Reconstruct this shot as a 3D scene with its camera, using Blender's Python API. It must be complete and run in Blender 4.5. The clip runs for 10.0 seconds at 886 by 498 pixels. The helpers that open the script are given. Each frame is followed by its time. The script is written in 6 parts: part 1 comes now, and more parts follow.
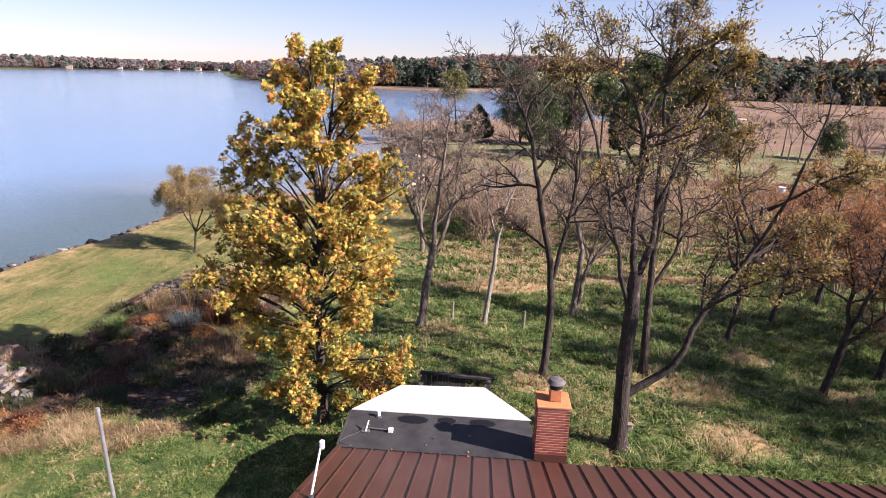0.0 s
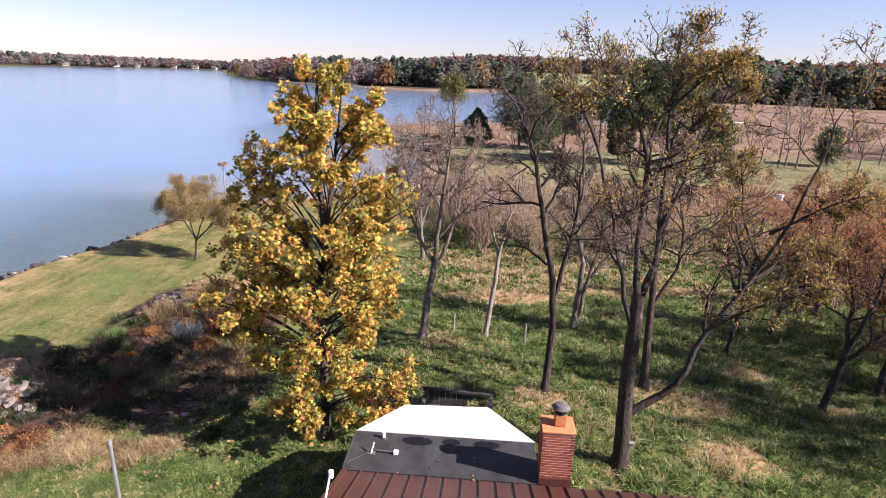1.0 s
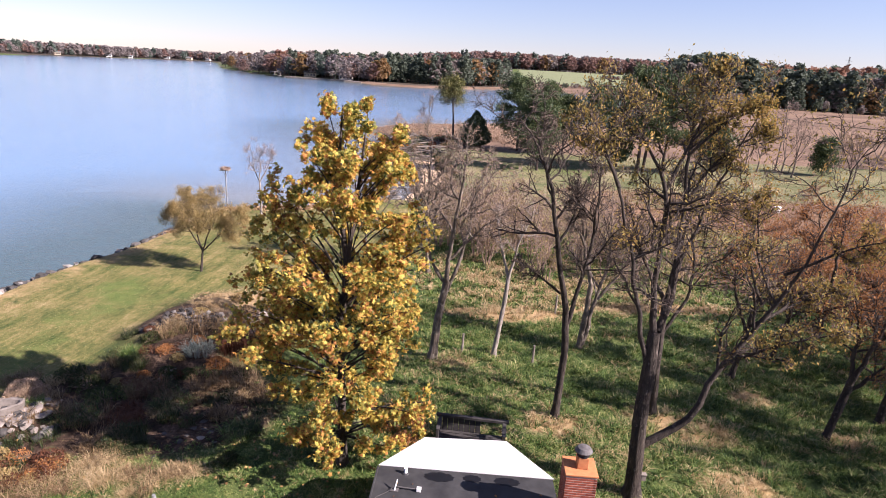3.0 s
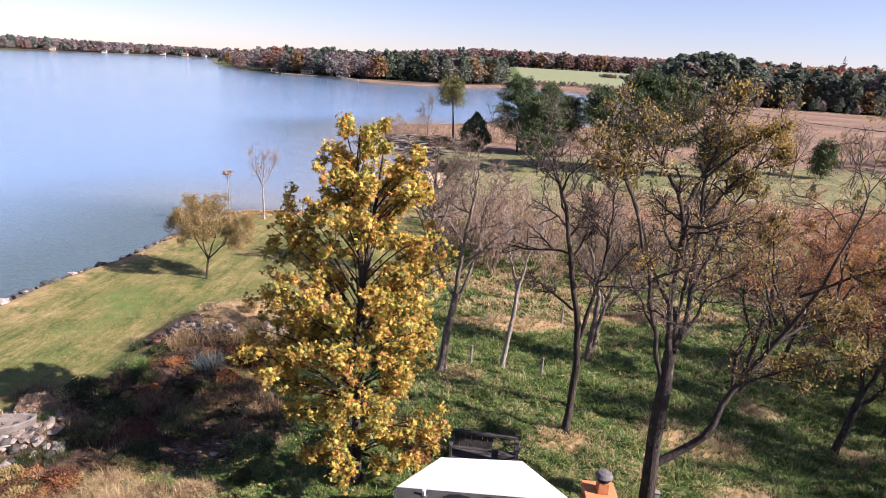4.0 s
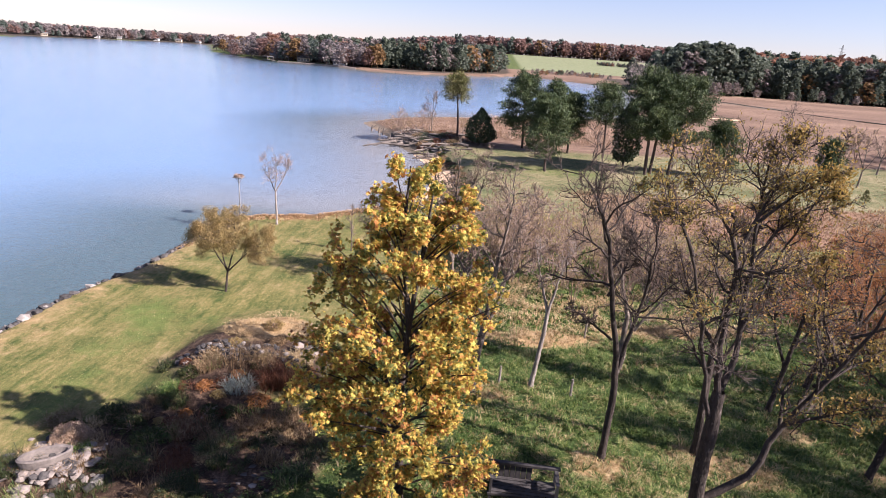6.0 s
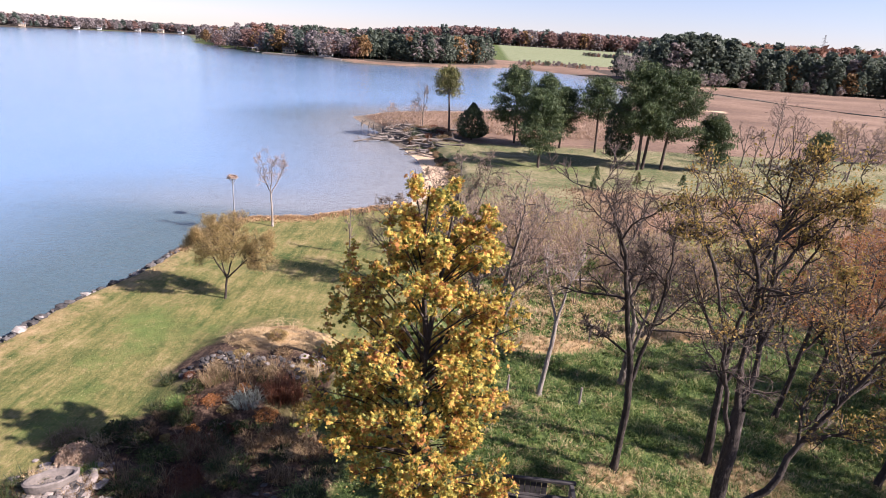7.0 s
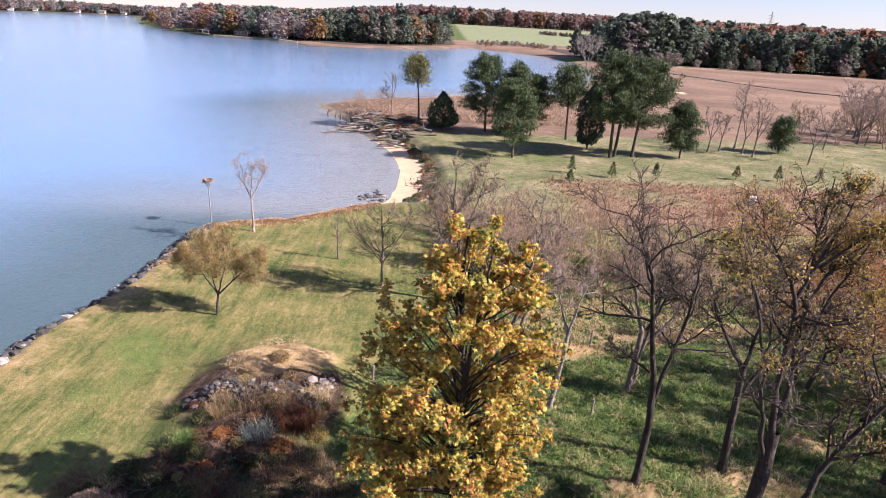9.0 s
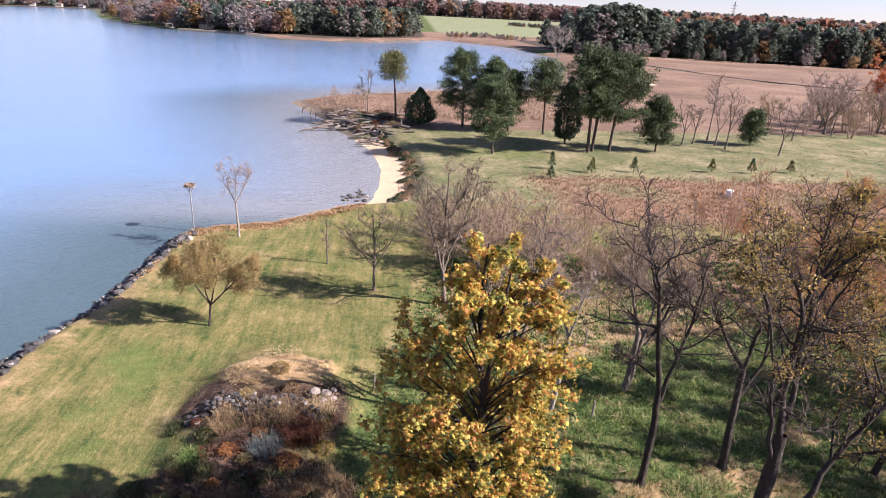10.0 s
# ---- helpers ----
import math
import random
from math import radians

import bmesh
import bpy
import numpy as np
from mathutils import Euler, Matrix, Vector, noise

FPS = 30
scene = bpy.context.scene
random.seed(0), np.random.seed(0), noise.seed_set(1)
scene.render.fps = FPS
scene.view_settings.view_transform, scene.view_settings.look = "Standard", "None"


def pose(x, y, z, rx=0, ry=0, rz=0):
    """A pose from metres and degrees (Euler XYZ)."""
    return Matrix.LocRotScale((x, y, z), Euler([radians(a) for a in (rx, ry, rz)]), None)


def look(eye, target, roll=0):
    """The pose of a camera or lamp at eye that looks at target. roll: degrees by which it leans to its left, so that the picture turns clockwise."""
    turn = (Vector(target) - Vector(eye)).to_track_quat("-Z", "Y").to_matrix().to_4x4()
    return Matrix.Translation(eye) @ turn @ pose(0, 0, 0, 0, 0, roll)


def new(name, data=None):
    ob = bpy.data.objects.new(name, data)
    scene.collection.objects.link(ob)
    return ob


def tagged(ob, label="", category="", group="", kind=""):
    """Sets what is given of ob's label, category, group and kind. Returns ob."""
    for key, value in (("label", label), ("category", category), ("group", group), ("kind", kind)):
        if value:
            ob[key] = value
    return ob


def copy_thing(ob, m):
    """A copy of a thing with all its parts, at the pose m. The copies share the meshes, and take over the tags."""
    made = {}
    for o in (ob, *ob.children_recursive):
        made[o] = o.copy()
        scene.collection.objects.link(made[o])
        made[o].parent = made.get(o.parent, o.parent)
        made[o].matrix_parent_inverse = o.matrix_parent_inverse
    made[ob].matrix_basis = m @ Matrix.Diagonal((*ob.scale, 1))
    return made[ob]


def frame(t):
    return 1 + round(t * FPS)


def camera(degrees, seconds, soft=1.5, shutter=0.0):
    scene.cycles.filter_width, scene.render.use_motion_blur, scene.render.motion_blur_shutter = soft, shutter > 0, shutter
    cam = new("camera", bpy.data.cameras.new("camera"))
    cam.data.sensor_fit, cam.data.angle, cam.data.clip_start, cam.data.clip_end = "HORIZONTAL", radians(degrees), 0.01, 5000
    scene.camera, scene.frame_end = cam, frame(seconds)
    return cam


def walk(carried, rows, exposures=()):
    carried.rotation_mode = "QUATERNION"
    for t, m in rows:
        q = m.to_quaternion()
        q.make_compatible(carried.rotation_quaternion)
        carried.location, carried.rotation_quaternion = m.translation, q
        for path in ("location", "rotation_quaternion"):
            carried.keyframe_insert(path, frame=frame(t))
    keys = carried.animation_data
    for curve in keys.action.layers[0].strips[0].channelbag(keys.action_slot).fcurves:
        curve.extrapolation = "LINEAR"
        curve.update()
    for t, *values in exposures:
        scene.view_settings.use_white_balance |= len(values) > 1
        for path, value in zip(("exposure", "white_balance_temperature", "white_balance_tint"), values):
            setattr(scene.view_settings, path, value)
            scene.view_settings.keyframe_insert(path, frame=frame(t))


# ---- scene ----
cam = camera(72.3, 10.0, soft=0.5)
PATH = [
    (0, (-0.738, -1.159, 11.28), (-0.922, 0.752, 10.719), 1.7),
    (0.5, (-0.864, -1.139, 11.575), (-1.043, 0.772, 11.014), 1.9),
    (1, (-0.997, -1.115, 11.884), (-1.17, 0.797, 11.322), 2.1),
    (1.5, (-1.186, -1.111, 12.178), (-1.352, 0.8, 11.614), 2.4),
    (2, (-1.374, -1.132, 12.477), (-1.534, 0.779, 11.908), 2.6),
    (2.5, (-1.61, -1.131, 12.754), (-1.765, 0.779, 12.182), 2.9),
    (4, (-2.556, -0.987, 13.673), (-2.689, 0.921, 13.09), 3.4),
    (4.5, (-2.92, -0.909, 14.004), (-3.05, 0.999, 13.416), 3.4),
    (5, (-3.331, -0.781, 14.33), (-3.459, 1.125, 13.737), 3.5),
    (5.5, (-3.796, -0.642, 14.662), (-3.921, 1.26, 14.055), 3.6),
    (7, (-5.265, 0.006, 15.638), (-5.335, 1.897, 14.991), 3.6),
    (7.5, (-5.836, 0.318, 15.928), (-5.878, 2.205, 15.267), 3.6),
    (8, (-6.344, 0.553, 16.243), (-6.359, 2.435, 15.565), 3.3),
    (8.5, (-6.925, 0.802, 16.565), (-6.904, 2.682, 15.882), 3.3),
    (9, (-7.521, 0.97, 16.875), (-7.46, 2.843, 16.176), 3.2),
    (9.5, (-8.146, 1.118, 17.195), (-8.043, 2.982, 16.477), 2.9),
    (10, (-8.799, 1.231, 17.513), (-8.648, 3.091, 16.794), 2.9),
]
walk(cam, [(t, look(e, g, r)) for t, e, g, r in PATH], exposures=[(0, 1.56, 6100, 28), (10, 1.64, 5950, 27)])

# ---------------------------------------------------------------- sky and sun
SUN_AZ, SUN_EL = radians(-14.5), radians(34.5)
TO_SUN = Vector((math.cos(SUN_AZ) * math.cos(SUN_EL), math.sin(SUN_AZ) * math.cos(SUN_EL), math.sin(SUN_EL)))
world = bpy.data.worlds.new("sky")
scene.world = world
world.use_nodes = True
wt = world.node_tree
sky = wt.nodes.new("ShaderNodeTexSky")
sky.sky_type = "NISHITA"
sky.sun_disc = False
sky.sun_elevation = SUN_EL
sky.sun_rotation = radians(90) - SUN_AZ
sky.air_density, sky.dust_density, sky.ozone_density = 1.0, 0.12, 3.0
haze = wt.nodes.new("ShaderNodeMix")  # a thin autumn haze cools the whole sky alike
haze.data_type, haze.blend_type = "RGBA", "MULTIPLY"
haze.inputs[0].default_value = 1.0
haze.inputs[7].default_value = (1.05, 1.0, 1.05, 1)
veil = wt.nodes.new("ShaderNodeMix")  # thin high cloud, even over the whole sky
veil.data_type = "RGBA"
veil.inputs[0].default_value = .15
veil.inputs[7].default_value = (5.4, 5.7, 6.8, 1)
wt.links.new(sky.outputs["Color"], veil.inputs[6])
wt.links.new(veil.outputs[2], haze.inputs[6])
wt.links.new(haze.outputs[2], wt.nodes["Background"].inputs["Color"])
wt.nodes["Background"].inputs["Strength"].default_value = 0.044
sun = new("sun", bpy.data.lights.new("sun", "SUN"))
sun.data.energy, sun.data.angle, sun.data.color = 5.0, radians(0.5), (1.0, 0.915, 0.79)
sun.matrix_world = look(TO_SUN * 60, (0, 0, 0))

# ---------------------------------------------------------------- building helpers
def part(name, bm, mat, parent=None, label=""):
    """One mesh object from a bmesh, under a thing or a part."""
    me = bpy.data.meshes.new(name)
    bm.to_mesh(me)
    bm.free()
    me.materials.append(mat)
    ob = new(name, me)
    ob.parent = parent
    return tagged(ob, label)


def arrays(name, verts, faces, mats, parent=None, index=None, smooth=False, label=""):
    """One mesh object from arrays of vertices and of faces (each array all triangles or all quads)."""
    me = bpy.data.meshes.new(name)
    verts = np.asarray(verts, dtype=np.float32).reshape(-1, 3)
    faces = [np.asarray(f, dtype=np.int32) for f in faces if len(f)]
    me.vertices.add(len(verts))
    me.vertices.foreach_set("co", verts.ravel())
    me.loops.add(sum(f.size for f in faces))
    me.loops.foreach_set("vertex_index", np.concatenate([f.ravel() for f in faces]))
    sizes = np.concatenate([np.full(len(f), f.shape[1], dtype=np.int32) for f in faces])
    me.polygons.add(len(sizes))
    me.polygons.foreach_set("loop_start", np.concatenate(([0], np.cumsum(sizes)[:-1])).astype(np.int32))
    if index is not None:
        me.polygons.foreach_set("material_index", np.asarray(index, dtype=np.int32))
    me.polygons.foreach_set("use_smooth", np.full(len(sizes), smooth))
    me.update(calc_edges=True)
    for m in mats:
        me.materials.append(m)
    ob = new(name, me)
    ob.parent = parent
    return tagged(ob, label)


def thing(name, loc, label, category, group="", turn=0.0):
    """An Empty at a thing's base, to carry its parts."""
    ob = new(name)
    ob.matrix_basis = pose(*loc, 0, 0, turn)
    ob.empty_display_size = 0.2
    return tagged(ob, label, category, group)


def block(bm, x0, y0, z0, x1, y1, z1, bevel=0.0):
    """A box in a bmesh, its edges bevelled if asked."""
    made = bmesh.ops.create_cube(bm, size=1)["verts"]
    for v in made:
        v.co = Vector((x0 + (v.co.x + .5) * (x1 - x0), y0 + (v.co.y + .5) * (y1 - y0), z0 + (v.co.z + .5) * (z1 - z0)))
    if bevel:
        edges = list({e for v in made for e in v.link_edges})
        bmesh.ops.bevel(bm, geom=edges, offset=bevel, segments=2, affect="EDGES", profile=0.5)
    return bm


def boxes(*rows, bevel=0.0):
    bm = bmesh.new()
    for r in rows:
        block(bm, *r, bevel)
    return bm


def unit(a):
    return a / np.maximum(np.linalg.norm(a, axis=-1, keepdims=True), 1e-9)


def tubes(P, R, sides):
    """Rings of tubes along the polylines P (m, n, 3) with the radii R (m, n): vertices and quads."""
    m, n = R.shape
    T = unit(np.gradient(P, axis=1))
    mean = unit(P[:, -1] - P[:, 0])
    ref = np.eye(3)[np.argmin(np.abs(mean), axis=1)][:, None, :]
    U = unit(np.cross(T, ref))
    V = np.cross(T, U)
    a = np.linspace(0, 2 * np.pi, sides, endpoint=False)
    ring = U[:, :, None] * np.cos(a)[:, None] + V[:, :, None] * np.sin(a)[:, None]
    verts = (P[:, :, None] + ring * R[:, :, None, None]).reshape(-1, 3)
    i, j, k = np.meshgrid(np.arange(m), np.arange(n - 1), np.arange(sides), indexing="ij")
    at = lambda jj, kk: (i * n + jj) * sides + kk % sides
    quads = np.stack([at(j, k), at(j, k + 1), at(j + 1, k + 1), at(j + 1, k)], axis=-1).reshape(-1, 4)
    return verts, quads


def joined(pieces):
    """Several (vertices, faces) as one."""
    vs, fs, o = [], [], 0
    for v, f in pieces:
        vs.append(v)
        fs.append(np.asarray(f) + o)
        o += len(v)
    return np.concatenate(vs), fs


def curve_through(points, n):
    """n points on a smooth curve through control points."""
    p = np.array([points[0], *points, points[-1]], dtype=float)
    p[0], p[-1] = 2 * p[1] - p[2], 2 * p[-2] - p[-3]
    out = []
    for s in np.linspace(0, len(points) - 1 - 1e-6, n):
        i, u = int(s), s - int(s)
        a, b, c, d = p[i:i + 4]
        out.append(0.5 * (2 * b + (c - a) * u + (2 * a - 5 * b + 4 * c - d) * u * u + (3 * b - a - 3 * c + d) * u ** 3))
    return np.array(out)


def sprout(rng, P, R, k, span, angle, length, n, up, wander, thin, floor=0.005):
    """k side shoots from each polyline of P, between the shares span of its length."""
    m, c = R.shape
    u = rng.uniform(span[0], span[1], (m, k)) * (c - 1)
    i = np.minimum(u.astype(int), c - 2)
    f = (u - i)[..., None]
    rows = np.arange(m)[:, None]
    start = P[rows, i] * (1 - f) + P[rows, i + 1] * f
    radius = R[rows, i] * (1 - f[..., 0]) + R[rows, i + 1] * f[..., 0]
    t = unit(P[rows, i + 1] - P[rows, i]).reshape(-1, 3)
    side = unit(np.cross(t, rng.normal(size=t.shape)))
    a = np.radians(rng.uniform(angle[0], angle[1], (len(t), 1)))
    d = t * np.cos(a) + side * np.sin(a)
    whole = np.linalg.norm(np.diff(P, axis=1), axis=2).sum(1)
    far = (length * whole[:, None] * (1.15 - 0.6 * u / (c - 1)) * rng.uniform(0.6, 1.25, (m, k))).reshape(-1, 1)
    Q = [start.reshape(-1, 3)]
    for s in range(n - 1):
        d = unit(d + rng.normal(0, wander, d.shape) + np.array([0, 0, up]))
        Q.append(Q[-1] + d * far / (n - 1))
    r0 = np.maximum(radius.reshape(-1, 1) * thin, floor)
    return np.stack(Q, axis=1), r0 * np.linspace(1, 0.35, n)[None, :]


def spun(rng, count, tilt=1.0):
    """Random turns as matrices; a low tilt keeps faces near level."""
    az, b, c = rng.uniform(0, 2 * np.pi, count), rng.normal(0, tilt, count), rng.normal(0, tilt, count)
    ca, sa, cb, sb, cc, sc = np.cos(az), np.sin(az), np.cos(b), np.sin(b), np.cos(c), np.sin(c)
    z, o = np.zeros(count), np.ones(count)
    A = np.stack([ca, -sa, z, sa, ca, z, z, z, o], -1).reshape(-1, 3, 3)
    B = np.stack([o, z, z, z, cb, -sb, z, sb, cb], -1).reshape(-1, 3, 3)
    C = np.stack([cc, z, sc, z, o, z, -sc, z, cc], -1).reshape(-1, 3, 3)
    return A @ B @ C


def scatter(rng, shape, faces, at, size, tilt=1.0):
    """Copies of a small shape, turned at random: vertices and faces."""
    n = len(at)
    v = np.einsum("nij,kj->nki", spun(rng, n, tilt), shape) * np.asarray(size).reshape(-1, 1, 1) + at[:, None]
    f = np.asarray(faces)[None] + (np.arange(n) * len(shape))[:, None, None]
    return v.reshape(-1, 3), f.reshape(-1, np.asarray(faces).shape[1])


LOBED_R = (.56, .30, .52, .30, .46, .22, .46, .30, .52, .30)
LOBED = np.array([(0, 0, .06)] + [(r * math.sin(k * math.pi / 5), r * math.cos(k * math.pi / 5), -.10 if k % 2 == 0 else .03) for k, r in enumerate(LOBED_R)])
LOBED_F = [(0, i, i % 10 + 1) for i in range(1, 11)]
LEAF = np.array([(0, -.5, 0), (.24, 0, .06), (0, .55, -.05), (-.24, 0, .06)])
LEAF_F = [(0, 1, 2), (0, 2, 3)]


def blades(rng, xy, z, height, lean, width, count):
    """Tufts of grass blades, each a narrow bent triangle pair: vertices and triangles."""
    n = len(xy)
    base = np.repeat(np.column_stack([xy, z]), count, axis=0)
    h = np.repeat(height, count) * rng.uniform(0.55, 1.15, n * count)
    a = rng.uniform(0, 2 * np.pi, n * count)
    out = np.column_stack([np.cos(a), np.sin(a), np.zeros(n * count)])
    base += out * (h * 0.22 * rng.uniform(0, 1, n * count))[:, None]
    side = np.column_stack([-np.sin(a), np.cos(a), np.zeros(n * count)]) * (width * rng.uniform(.6, 1.4, n * count))[:, None]
    k = lean * rng.uniform(.3, 1.5, n * count)
    mid = base + out * (h * k * .35)[:, None] + np.array([0, 0, .62]) * h[:, None]
    tip = base + out * (h * k)[:, None] + np.array([0, 0, 1.0]) * (h * (1 - .25 * k))[:, None]
    v = np.stack([base - side, base + side, mid + side * .7, mid - side * .7, tip], 1).reshape(-1, 3)
    o = (np.arange(n * count) * 5)[:, None, None]
    f = np.array([(0, 1, 2), (0, 2, 3), (3, 2, 4)])[None] + o
    return v, f.reshape(-1, 3)

# ---------------------------------------------------------------- materials
class Nodes:
    """Short names for building one node material."""

    def __init__(self, name, rough=0.8, metal=0.0, spec=0.3):
        self.mat = bpy.data.materials.new(name)
        self.mat.use_nodes = True
        self.t = self.mat.node_tree
        self.out = self.t.nodes["Material Output"]
        self.bsdf = self.t.nodes["Principled BSDF"]
        self.bsdf.inputs["Roughness"].default_value = rough
        self.bsdf.inputs["Metallic"].default_value = metal
        self.bsdf.inputs["Specular IOR Level"].default_value = spec
        self.place = self.node("ShaderNodeNewGeometry").outputs["Position"]

    def node(self, kind):
        return self.t.nodes.new(kind)

    def put(self, socket, value):
        if isinstance(value, bpy.types.NodeSocket):
            self.t.links.new(value, socket)
        else:
            socket.default_value = (*value, 1) if isinstance(value, tuple) and len(value) == 3 and len(socket.default_value) == 4 else value

    def noise(self, scale, detail=4, rough=0.55, stretch=None, vec=None, warp=0.0):
        n = self.node("ShaderNodeTexNoise")
        n.inputs["Scale"].default_value, n.inputs["Detail"].default_value, n.inputs["Roughness"].default_value = scale, detail, rough
        n.inputs["Distortion"].default_value = warp
        v = vec or self.place
        if stretch:
            m = self.node("ShaderNodeMapping")
            m.inputs["Scale"].default_value = stretch
            self.t.links.new(v, m.inputs["Vector"])
            v = m.outputs["Vector"]
        self.t.links.new(v, n.inputs["Vector"])
        return n.outputs["Fac"]

    def ramp(self, fac, *stops):
        r = self.node("ShaderNodeValToRGB")
        e = r.color_ramp.elements
        while len(e) < len(stops):
            e.new(0.5)
        for el, (pos, col) in zip(e, stops):
            el.position, el.color = pos, (*(col if isinstance(col, tuple) else (col,) * 3), 1)
        self.put(r.inputs["Fac"], fac)
        return r.outputs["Color"]

    def mix(self, fac, a, b, blend="MIX"):
        m = self.node("ShaderNodeMix")
        m.data_type, m.blend_type = "RGBA", blend
        self.put(m.inputs[0], fac)
        self.put(m.inputs[6], a)
        self.put(m.inputs[7], b)
        return m.outputs[2]

    def math(self, op, a, b=0.0, clamp=False):
        m = self.node("ShaderNodeMath")
        m.operation, m.use_clamp = op, clamp
        self.put(m.inputs[0], a)
        self.put(m.inputs[1], b)
        return m.outputs[0]

    def attr(self, name):
        a = self.node("ShaderNodeAttribute")
        a.attribute_name = name
        return a.outputs["Fac"]

    def island(self):
        return self.node("ShaderNodeNewGeometry").outputs["Random Per Island"]

    def each(self):
        return self.node("ShaderNodeObjectInfo").outputs["Random"]

    def bump(self, height, strength, distance=0.02):
        b = self.node("ShaderNodeBump")
        b.inputs["Strength"].default_value, b.inputs["Distance"].default_value = strength, distance
        self.t.links.new(height, b.inputs["Height"])
        self.t.links.new(b.outputs["Normal"], self.bsdf.inputs["Normal"])
        return b.outputs["Normal"]

    def done(self, colour):
        self.put(self.bsdf.inputs["Base Color"], colour)
        return self.mat

    def leafy(self, colour, letin=0.35):
        """A thin leaf: some light comes letin it."""
        self.put(self.bsdf.inputs["Base Color"], colour)
        tr = self.node("ShaderNodeBsdfTranslucent")
        self.put(tr.inputs["Color"], colour)
        mx = self.node("ShaderNodeMixShader")
        mx.inputs[0].default_value = letin
        self.t.links.new(self.bsdf.outputs[0], mx.inputs[1])
        self.t.links.new(tr.outputs[0], mx.inputs[2])
        self.t.links.new(mx.outputs[0], self.out.inputs["Surface"])
        return self.mat


def bark(name, dark, light, scale=9.0):
    m = Nodes(name, 0.9)
    n = m.noise(scale, 6, 0.65, (1, 1, .28))
    big = m.noise(1.1, 3)
    c = m.ramp(m.math("ADD", m.math("MULTIPLY", n, .75), m.math("MULTIPLY", big, .3)), (.32, dark), (.52, tuple((a + b) / 2 for a, b in zip(dark, light))), (.72, light))
    lichen = m.ramp(m.noise(7, 5, .7, (1, 1, .6)), (.58, 0.0), (.68, .5))
    c = m.mix(lichen, c, tuple(min(.5, a * 2.2 + .05) for a in light))
    m.bump(m.math("ADD", n, m.noise(30, 4, .6, (1, 1, .2))), 1.0, .05)
    return m.done(c)


def foliage(name, *stops, letin=0.35, clump=0.6, rough=0.6):
    """Leaves whose colours run over the stops, leaf by leaf and in drifts."""
    m = Nodes(name, rough)
    f = m.math("ADD", m.math("MULTIPLY", m.island(), .62), m.math("MULTIPLY", m.math("SUBTRACT", m.noise(clump, 3), .3), .9), True)
    return m.leafy(m.ramp(f, *stops), letin)


def plain(name, dark, light, scale=6.0, rough=0.7, metal=0.0, bump=0.2, spec=0.3, stretch=None):
    """A worn, slightly uneven surface between two near colours."""
    m = Nodes(name, rough, metal, spec)
    f = m.math("ADD", m.math("MULTIPLY", m.noise(scale, 5, .6, stretch), .6), m.math("MULTIPLY", m.noise(scale * .13, 3), .4))
    if bump:
        m.bump(m.noise(scale * 4, 4), bump, .01)
    return m.done(m.ramp(f, (.3, dark), (.7, light)))


BARK_DARK = bark("dark_bark", (.010, .0075, .006), (.075, .058, .046))
BARK_GREY = bark("grey_bark", (.04, .031, .024), (.23, .185, .145))
BARK_PALE = bark("pale_bark", (.12, .10, .08), (.38, .33, .28))
BARK_RED = bark("pine_bark", (.025, .018, .014), (.11, .078, .06), 5)
TWIG = plain("twig_bark", (.14, .095, .068), (.33, .24, .18), 3, .85, bump=0)
TWIG_DARK = plain("dark_twig_bark", (.045, .034, .027), (.17, .125, .095), 3, .85, bump=0)
TWIG_PURPLE = plain("purplish_twigs", (.19, .13, .108), (.40, .285, .235), .8, .85, bump=0)
DEADWOOD = plain("weathered_driftwood", (.045, .036, .03), (.24, .205, .17), 4, .9, stretch=(1, 1, 1))
SYCAMORE_LEAF = foliage("autumn_maple_leaf", (.05, (.045, .058, .018)), (.18, (.115, .135, .032)), (.30, (.26, .25, .055)), (.42, (.50, .42, .085)), (.53, (.64, .48, .10)), (.63, (.57, .34, .075)), (.75, (.42, .185, .05)), (.9, (.19, .085, .038)), letin=.45, clump=.9)
OLIVE_LEAF = foliage("olive_yellow_leaf", (0, (.085, .075, .025)), (.4, (.23, .18, .05)), (.75, (.42, .28, .075)), (1, (.28, .14, .05)), letin=.42)
RUSSET_LEAF = foliage("russet_leaf", (0, (.15, .07, .03)), (.5, (.34, .15, .05)), (1, (.46, .22, .07)))
ORANGE_LEAF = foliage("bright_orange_leaf", (0, (.30, .08, .025)), (.5, (.5, .15, .035)), (1, (.55, .22, .06)), letin=.45)
TAN_LEAF = foliage("tan_green_leaf", (0, (.17, .15, .055)), (.5, (.36, .27, .11)), (1, (.5, .35, .17)), letin=.5)
PINE_LEAF = foliage("pine_needles", (0, (.018, .032, .014)), (.5, (.05, .078, .027)), (1, (.12, .14, .045)), letin=.15, clump=.35)
PINE_PALE = foliage("yellowing_pine_needles", (0, (.05, .07, .02)), (.5, (.12, .12, .035)), (1, (.2, .16, .06)), letin=.15, clump=.35)
CEDAR_LEAF = foliage("cedar_foliage", (0, (.02, .034, .018)), (.5, (.04, .06, .026)), (1, (.075, .095, .04)), letin=.1, clump=.5)
SHRUB_GREEN = foliage("garden_green", (0, (.012, .023, .008)), (.5, (.04, .056, .018)), (1, (.11, .115, .033)))
SHRUB_DRY = foliage("dead_stalks", (0, (.055, .034, .018)), (.5, (.2, .13, .065)), (1, (.44, .32, .175)))
